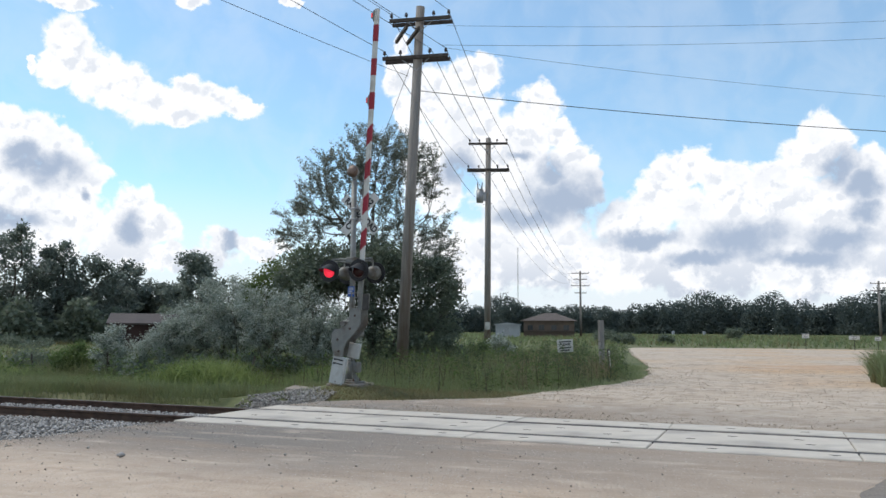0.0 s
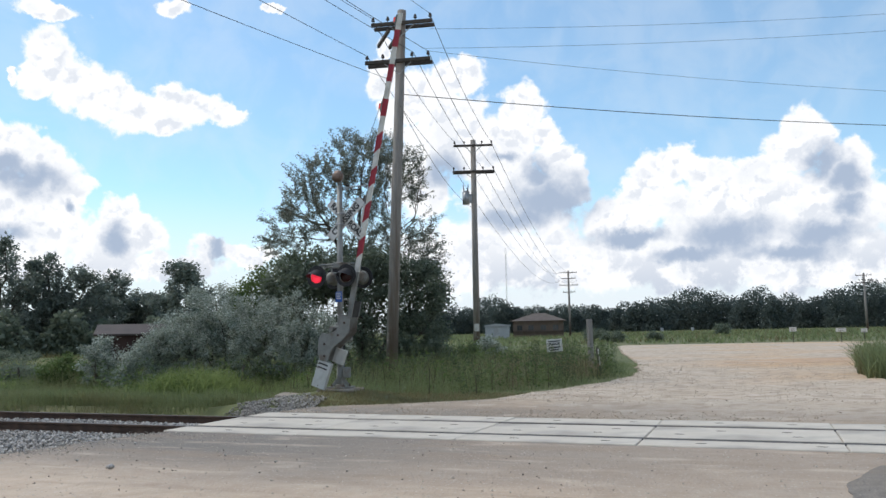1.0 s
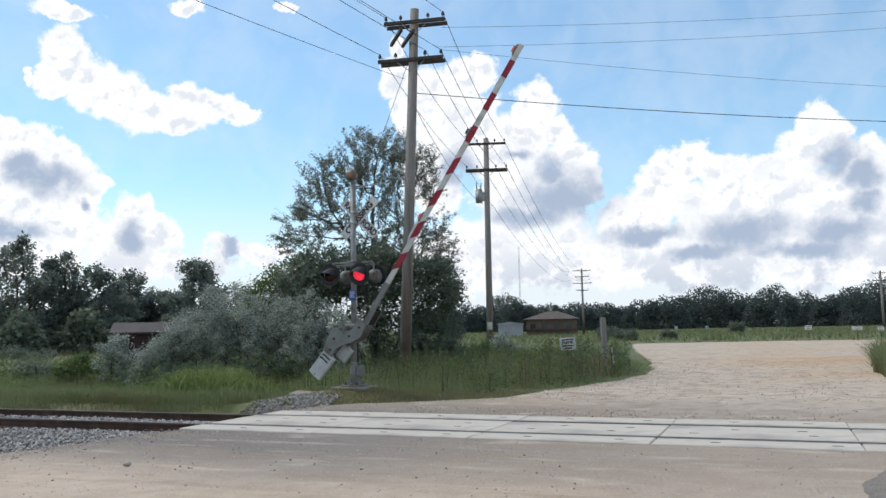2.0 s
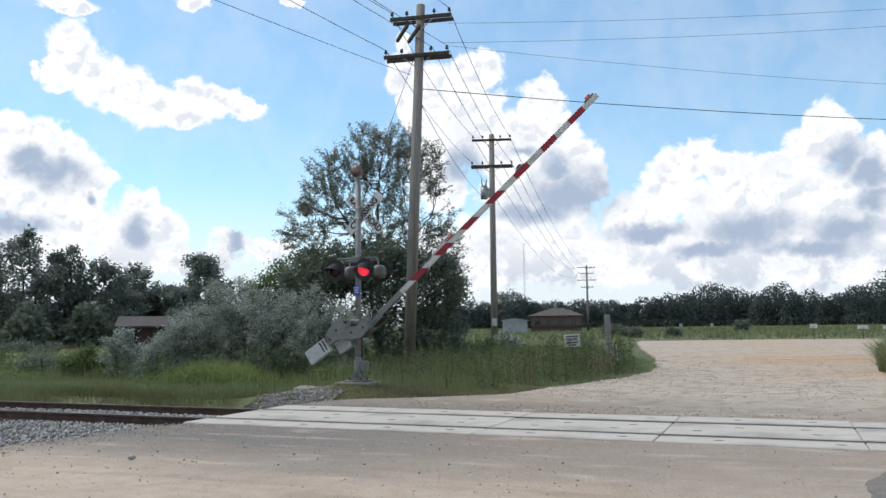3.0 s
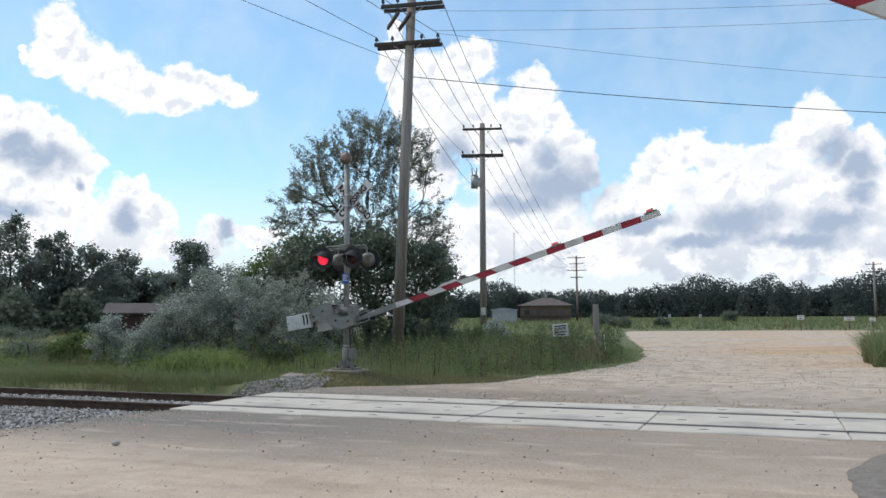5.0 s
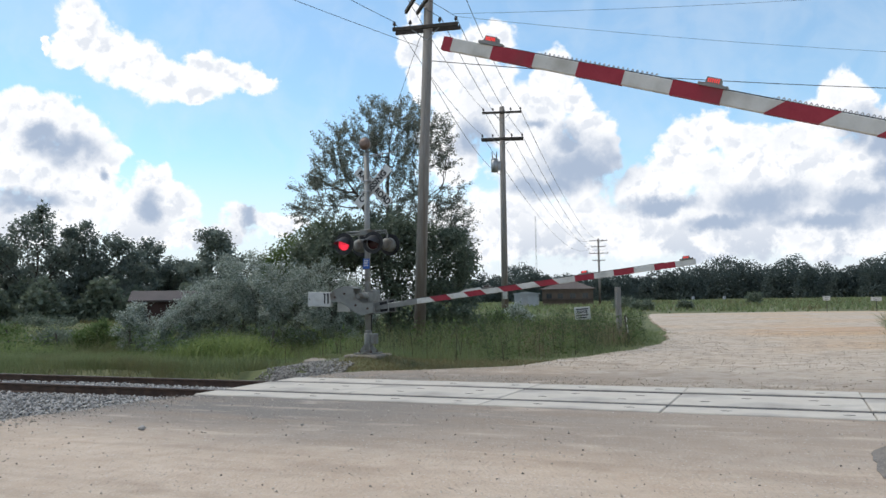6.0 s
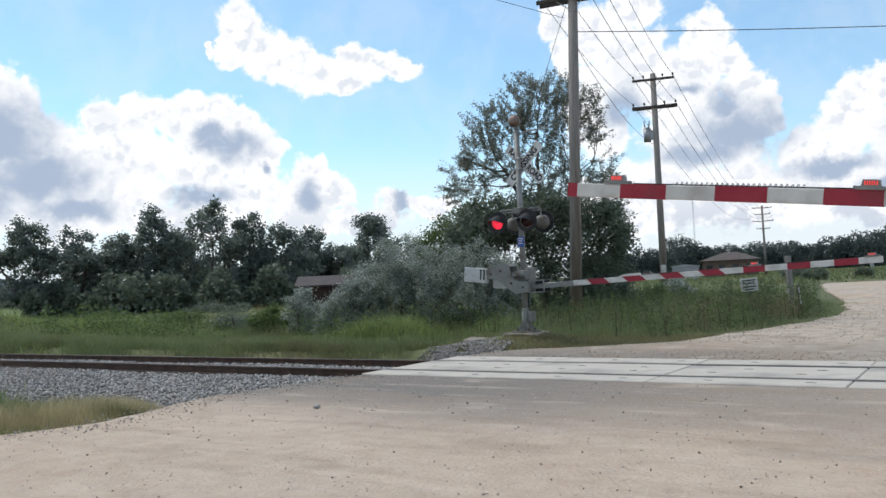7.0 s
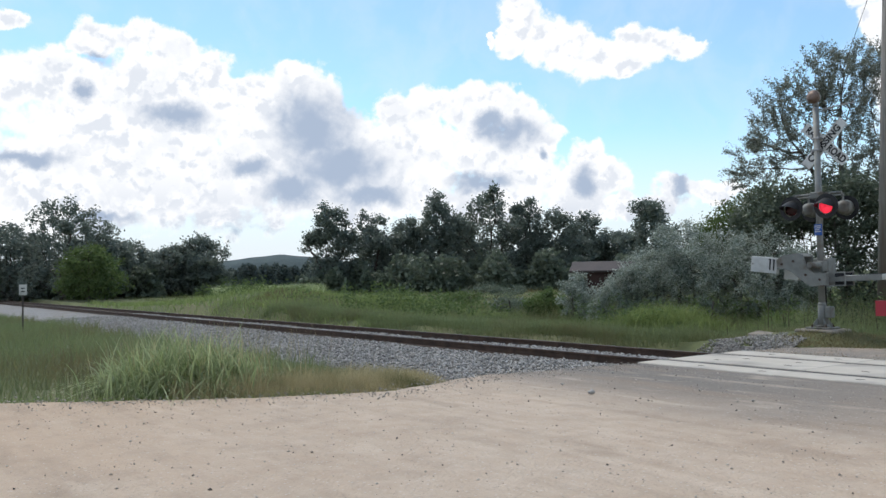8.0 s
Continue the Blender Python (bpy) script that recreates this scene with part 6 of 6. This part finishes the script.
def build_poles():
    p1, p2, p3 = polar(-2.35, 26.6, -0.15), polar(3.75, 44.0, -0.1), polar(10.3, 150, 0.6)
    p4 = polar(29.0, 150, 0.6)
    turn = -12.0
    line = pose(0, 0, 0, 0, 0, turn)
    pole("utility_pole", p1, 12.35, 0.55, 0.20, 0.145, ((11.85, 1.05, 0.05, True), (10.55, 1.12, -0.05, True)), turn, "tall weathered grey wooden utility pole with two double crossarms", "utility poles along the road")
    # second arm, square to the first, that carries the wires to the other side
    ob = thing("dead_end_arm", pose(p1[0], p1[1], p1[2], 0, 0, turn - 62), "dark double crossarm bolted across the utility pole", "crossarm")
    for y in (-0.2, 0.2):
        bm = B()
        box(bm, -0.6 + 0.35, 1.2 + 0.35 - 0.3, y - 0.045, y + 0.045, 11.35, 11.47, 0.008)
        bmesh.ops.translate(bm, vec=(-0.1, 0.0, 0), verts=bm.verts[:])
        part("crossarm", bm, M_DARKWOOD, ob)
    pole("utility_pole", p2, 12.1, 0.05, 0.19, 0.14, ((11.75, 1.08, 0.0, False), (10.3, 1.15, 0.0, True)), -5.0, "grey wooden utility pole with two crossarms and a transformer", "utility poles along the road")
    tr = thing("transformer", pose(p2[0] - 0.42, p2[1] - 0.15, 8.8), "small grey cylindrical pole transformer", "transformer")
    bm = B()
    rod(bm, (0, 0, -0.33), (0, 0, 0.33), 0.19, 0.19, 16)
    rod(bm, (0, 0, 0.33), (0, 0, 0.42), 0.20, 0.12, 16)
    part("tank", bm, M_STEEL, tr, "grey steel tank", True)
    for sx in (-0.1, 0.1):
        bm = B()
        rod(bm, (sx, 0, 0.42), (sx * 1.4, 0, 0.78), 0.035, 0.02, 8)
        part("bushing", bm, M_PORCELAIN, tr)
    bm = B()
    box(bm, 0.15, 0.34, -0.05, 0.05, -0.25, 0.25)
    part("bracket", bm, M_STEEL, tr)
    bm = B()
    box(bm, -0.13, 0.13, -0.012, 0.0, -0.2, 0.2)
    tag = part("pole_plate", bm, M_WHITE)
    tag.matrix_world = pose(p2[0], p2[1] - 0.185, 1.75)
    tagged(tag, "small white plate nailed to a utility pole", "plate")
    pole("utility_pole", p3, 12.7, 0.0, 0.22, 0.16, ((12.3, 1.6, 0, False), (11.2, 1.25, 0, False), (10.0, 1.7, 0, False), (8.7, 1.1, 0, False)), -8, "distant wooden utility pole with four crossarms", "utility poles along the road")
    pole("utility_pole", p4, 10.2, 0.0, 0.22, 0.16, ((9.8, 1.2, 0, False), (8.6, 1.2, 0, False)), -30, "distant wooden utility pole", "utility poles along the road")

    def on(p, lean, x, z, t):
        q = pose(p[0], p[1], 0, 0, 0, t) @ Vector((lean + x, -0.2, z))
        return tuple(q)
    # line between the poles
    for x1, z1, l1, x2, z2 in ((-1.0, 12.1, 0.55, -1.0, 12.0), (1.0, 12.1, 0.55, 1.0, 12.0), (-1.1, 10.8, 0.47, -1.08, 10.55), (1.0, 10.8, 0.47, 1.08, 10.55), (0.5, 10.8, 0.47, 0.5, 10.55)):
        a, b = on(p1, l1, x1, z1, turn), on(p2, 0.0, x2, z2, -5)
        wire("overhead_wire", a, b, 0.35, 0.012, "thin dark overhead wire between poles")
        c = on(p3, 0.0, x2 * 1.4, z2 + 0.4 if z2 > 11 else 10.9, -8)
        wire("overhead_wire", b, c, 2.6, 0.014, "thin dark overhead wire sagging to a distant pole")
        # towards the viewer and past overhead
        e = (a[0] - 0.43 * 46, a[1] - 0.90 * 46, a[2] + 0.2)
        wire("overhead_wire", a, e, 0.7, 0.011, "thin dark overhead wire passing overhead")
    wire("overhead_wire", on(p1, 0.4, -0.2, 9.9, turn), (-25.0, -12.0, 9.8), 0.6, 0.009, "thin dark overhead cable passing overhead")
    wire("overhead_wire", on(p1, 0.35, 0.15, 9.0, turn), on(p2, 0, -0.1, 8.3, -5), 0.5, 0.011, "thin dark service cable between poles")
    # wires that leave to the side
    far_side = polar(29.6, 35)
    for x, y, z, zb in ((0.0, -0.1, 9.45, 9.45), (0.95, -0.2, 10.9, 10.85), (0.75, -0.2, 11.0, 13.15), (0.95, -0.4, 11.6, 13.85)):
        a = Vector((p1[0] + 0.5 + x, p1[1] + y, z))
        b = a + (Vector((far_side[0], far_side[1], zb)) - a) * 1.5
        wire("overhead_wire", a, b, 0.25, 0.014 if z < 10 else 0.006, "dark overhead cable crossing above the road" if z < 10 else "thin dark overhead wire crossing above the road")
    g = polar(-9.6, 37.0, -0.2)
    wire("guy_wire", on(p1, 0.5, -0.1, 10.6, turn), g, 0.0, 0.009, "thin steel guy wire anchored in the ground")


# ---------------------------------------------------------------- far buildings, signs, posts
def build_buildings():
    x, y, _ = polar(8.05, 150)
    z = 0.6
    ob = thing("house", pose(x, y, z, 0, 0, -8), "brown two-storey house with a low hipped roof", "house")
    bm = B()
    box(bm, -4.4, 4.6, -3.5, 3.5, 0, 3.0)
    part("wall", bm, M_BRICK, ob, "brown brick wall")
    bm = B()
    v = [bm.verts.new(p) for p in ((-5.0, -4.1, 2.95), (5.2, -4.1, 2.95), (5.2, 4.1, 2.95), (-5.0, 4.1, 2.95), (-0.6, 0, 4.4), (1.4, 0, 4.4))]
    for f in ((0, 1, 5, 4), (1, 2, 5), (2, 3, 4, 5), (3, 0, 4), (3, 2, 1, 0)):
        bm.faces.new([v[i] for i in f])
    part("roof", bm, M_ROOF, ob, "brown hipped shingle roof")
    for wx, wz in ((-3.2, 1.7), (-1.2, 1.7), (1.0, 1.7), (3.2, 1.7)):
        bm = B()
        box(bm, wx - 0.5, wx + 0.5, -3.56, -3.48, wz - 0.45, wz + 0.5)
        w = part("window", bm, M_DARKWOOD, ob, "dark window frame")
        for k in (-0.24, 0.24):
            bm = B()
            box(bm, wx + k - 0.2, wx + k + 0.2, -3.58, -3.555, wz - 0.38, wz + 0.43)
            part("pane", bm, M_GLASS, w)
    bm = B()
    box(bm, -4.4, 4.6, -3.9, -3.5, 1.0, 1.1)
    part("balcony_rail", bm, M_DARKWOOD, ob)
    x, y, _ = polar(5.2, 140)
    ob = thing("shed", pose(x, y, 0.6, 0, 0, -10), "white metal shed beside a brown house", "shed")
    bm = B()
    box(bm, -1.9, 2.1, -1.5, 1.5, 0, 2.1)
    part("wall", bm, M_SHED, ob)
    bm = B()
    prism(bm, [(-2.1, 2.05), (2.3, 2.05), (2.3, 2.2), (0.1, 2.5), (-2.1, 2.2)], -1.7, 1.7)
    part("roof", bm, M_SHED, ob)
    bm = B()
    box(bm, -0.4, 0.4, -1.53, -1.49, 0.02, 1.8)
    part("door", bm, M_STEEL, ob)
    # barn half hidden by the bushes
    x, y, _ = polar(-19.0, 46)
    ob = thing("barn", pose(x, y, -0.38, 0, 0, 14), "low dark red barn with a shallow roof behind bushes", "barn")
    bm = B()
    box(bm, -1.9, 1.9, -1.2, 1.2, 0, 2.1)
    part("wall", bm, M_BARN, ob, "dark red board wall")
    bm = B()
    prism(bm, [(-1.45, 2.05), (1.45, 2.05), (1.45, 2.14), (0, 2.66), (-1.45, 2.14)], -2.15, 2.15)
    bmesh.ops.rotate(bm, matrix=Matrix.Rotation(math.pi / 2, 3, "Z"), verts=bm.verts[:])
    part("roof", bm, M_RUSTROOF, ob, "dull brown-red metal roof")
    for k in range(9):
        bm = B()
        box(bm, -1.85 + k * 0.42, -1.47 + k * 0.42, -1.225, -1.2, 0.02, 2.04)
        part("board", bm, M_BARN, ob)
    # radio mast
    x, y, _ = polar(5.95, 420)
    ob = thing("radio_mast", pose(x, y, 1.0), "thin grey lattice radio mast on the skyline", "mast")
    h = 1.4 + 420 * math.tan(radians(6.0)) - 1.0
    for a in range(3):
        bm = B()
        t = 2 * math.pi * a / 3
        rod(bm, (0.35 * math.cos(t), 0.35 * math.sin(t), 0), (0.3 * math.cos(t), 0.3 * math.sin(t), h), 0.06, seg=5)
        part("leg", bm, M_STEEL, ob)
    bm = B()
    for k in range(40):
        t0, t1 = 2 * math.pi * k / 3, 2 * math.pi * (k + 1) / 3
        rod(bm, (0.33 * math.cos(t0), 0.33 * math.sin(t0), h * k / 40), (0.33 * math.cos(t1), 0.33 * math.sin(t1), h * (k + 1) / 40), 0.03, seg=4)
    part("lattice", bm, M_STEEL, ob)


def sign_board(name, at, turn, w, h, low, tilt, label, words=(), category="sign", post=0.03):
    ob = thing(name, pose(*at, 0, 0, turn), label, category)
    for sx in ((-0.0,) if w < 0.9 else (-w * 0.3, w * 0.3)):
        bm = B()
        box(bm, sx - post, sx + post, 0.0, post * 1.4, -0.3, low + h * 0.8, 0.004)
        part("post", bm, M_DARKWOOD, ob, "thin dark post")
    bm = B()
    box(bm, -w / 2, w / 2, -0.022, -0.004, -h / 2, h / 2, 0.006)
    board = part("board", bm, M_WHITE, ob, "white board with dark lettering")
    board.matrix_basis = pose(0, 0, low + h / 2, 0, tilt, 0)
    for kind, z, ww in words:
        if kind == "bar":
            bm = B()
            box(bm, -ww / 2, ww / 2, -0.0255, -0.0235, z - h * 0.045, z + h * 0.045)
            part("text_bar", bm, M_BLACK, board)
        else:
            font_part(kind, h * 0.27, M_BLACK, board, pose(0, -0.0245, z, 90, 0, 0))
    return ob


def build_small():
    x, y, _ = polar(9.15, 30)
    sign_board("white_sign", (x, y, -0.1), -9, 0.57, 0.46, 0.80, -4, "white board sign with dark lettering in tall grass", (("bar", 0.15, 0.44), ("PLEASE", 0.05, 0), ("bar", -0.07, 0.42), ("bar", -0.16, 0.28)))
    x, y, _ = polar(11.65, 29.5)
    ob = thing("post", pose(x, y, -0.1, 0, -1.0, 20), "grey weathered square wooden post in the grass", "post")
    bm = B()
    box(bm, -0.08, 0.08, -0.08, 0.08, -0.3, 1.95, 0.01)
    part("post_shaft", bm, M_POST, ob)
    x, y, _ = polar(12.25, 29)
    ob = thing("post", pose(x, y, -0.1, 0, -6, 10), "short leaning wooden stake with a pale side", "post")
    bm = B()
    box(bm, -0.045, 0.045, -0.045, 0.045, -0.3, 0.95, 0.008)
    part("stake", bm, M_DARKWOOD, ob)
    bm = B()
    box(bm, -0.02, 0.03, -0.05, -0.046, 0.3, 0.9)
    part("reflector_strip", bm, M_WHITE, ob, "pale strip")
    for az, d, h, lean in ((-23.5, 34, 1.0, 3), (-19.9, 33, 0.9, -14), (-28.7, 37, 0.85, -10), (-26.0, 35, 0.75, -6), (-15.6, 30, 0.95, -16), (-31.5, 40, 0.8, 4), (-34.5, 42, 0.8, -3), (-12.6, 28.5, 0.9, 8)):
        x, y, _ = polar(az, d)
        s, n = x * UX + y * UY, x * NX + y * NY
        ob = thing("fence_post", pose(x, y, float(ground_z(s, n)), 0, lean, 30), "thin grey leaning fence post in the field", "fence post", "fence posts in the field")
        bm = B()
        rod(bm, (0, 0, -0.3), (0, 0, h), 0.04, 0.032, 8)
        part("post_shaft", bm, M_DARKWOOD, ob)
    # distant boards by the lot
    for az, d, w, h, low in ((24.7, 84, 0.62, 0.42, 0.95), (27.5, 84, 0.88, 0.36, 0.85), (28.8, 80, 0.5, 0.34, 0.8)):
        x, y, _ = polar(az, d)
        sign_board("roadside_sign", (x, y, 0.1), -az, w, h, low, 0, "small white sign standing by the far dirt lot", (("bar", 0.1, w * 0.6), ("bar", -0.08, w * 0.5)))
    # track marker
    x, y, _ = polar(-58.15, 31)
    sign_board("track_marker", (x, y, -0.35), 58, 0.24, 0.36, 1.42, 0, "narrow white marker plate on a thin post beside the track", (("bar", 0.05, 0.12), ("bar", -0.06, 0.12)), "marker", 0.025)
    # a little white box and shrubs along the far edge
    for az, d in ((18.5, 190), (16.5, 185)):
        x, y, _ = polar(az, d)
        ob = thing("utility_box", pose(x, y, 1.0), "small pale utility box in the far meadow", "utility box")
        bm = B()
        box(bm, -0.28, 0.28, -0.25, 0.25, 0, 0.95, 0.05)
        part("cabinet", bm, M_SHED, ob)
    for az, d, w, h, seed in ((13.2, 92, 1.1, 1.2, 81), (16.0, 96, 0.8, 1.0, 82), (20.3, 130, 1.4, 1.8, 83), (11.9, 100, 1.6, 1.6, 84)):
        tree("low_bush", ground_at(az, d), [(0, 0, h * 0.55, w, w * 0.8, h * 0.45), (0.5 * w, 0, h * 0.4, w * 0.6, w * 0.6, h * 0.4)], 0.04, 0.2, 80, 2200, 0.22, M_LEAF_DARK, seed, "low leafy bush in the far meadow", "bush", "low bushes in the field", spread=0.2, trunks=2)


build_ground()
build_roads()
build_track()
build_trees()
build_far_woods()
FAR_ARM, LENSES = build_far_signal()
NEAR_ARM = build_near_signal()
build_poles()
build_buildings()
build_small()
build_grass()
build_pebbles()
build_crossing()


# ---------------------------------------------------------------- what moves
FAR_SWING = [(0.0, 87.2), (0.3, 86.9), (0.5, 85.7), (1.0, 78.7), (1.5, 67.3), (3.0, 41.2), (3.5, 35.2), (4.0, 29.0), (4.5, 22.7), (6.0, 6.5), (6.3, 3.4), (6.6, 1.9), (8.0, 1.6)]
NEAR_SWING = [(0.0, 89), (1.6, 88), (2.2, 79), (2.7, 67), (4.2, 40.5), (4.7, 34.0), (5.8, 20.24), (6.0, 18.15), (6.5, 12.96), (7.0, 7.56), (7.5, 2.82), (7.8, 0.9), (8.0, 0.3)]
FLASH = [0.15, 0.75, 1.42, 2.05, 2.66, 3.2, 3.87, 4.42, 5.05, 5.65, 6.24, 6.86, 7.53]    # the lamps change over


def lens_rows(first_lit):
    """A lens turns its lit side out, or its dark side."""
    lit, rows = first_lit, [(0.0, 0 if first_lit else 180)]
    for t in FLASH:
        a, b = (0, 180) if lit else (180, 0)
        rows += [(t - 0.0334, a), (t, a + (b - a) / 3), (t + 0.0334, a + (b - a) * 2 / 3), (t + 0.0667, b)]
        lit = not lit
    rows.append((8.0, 0 if lit else 180))
    return rows


def motions():
    walk(FAR_ARM, [(t, pose(0.02, -0.28, 1.35, 0, -a, 0)) for t, a in FAR_SWING])
    walk(NEAR_ARM, [(t, pose(0, 0, 1.05, 0, -a, 0)) for t, a in NEAR_SWING])
    for i, lens in enumerate(LENSES):
        turn = 180 if i < 2 else 0
        walk(lens, [(t, pose(0, 0.02 * (-1 if i < 2 else 1), 0, 0, 0, a + turn)) for t, a in lens_rows(i % 2 == 0)])
    for lens, at, kind, face in GATE_LENSES:
        rows = [(0.0, 0), (8.0, 0)] if kind == "steady" else lens_rows(kind == "first")
        walk(lens, [(t, Matrix.Translation(at) @ pose(0, 0, 0, 0, 0, a + face)) for t, a in rows])


motions()
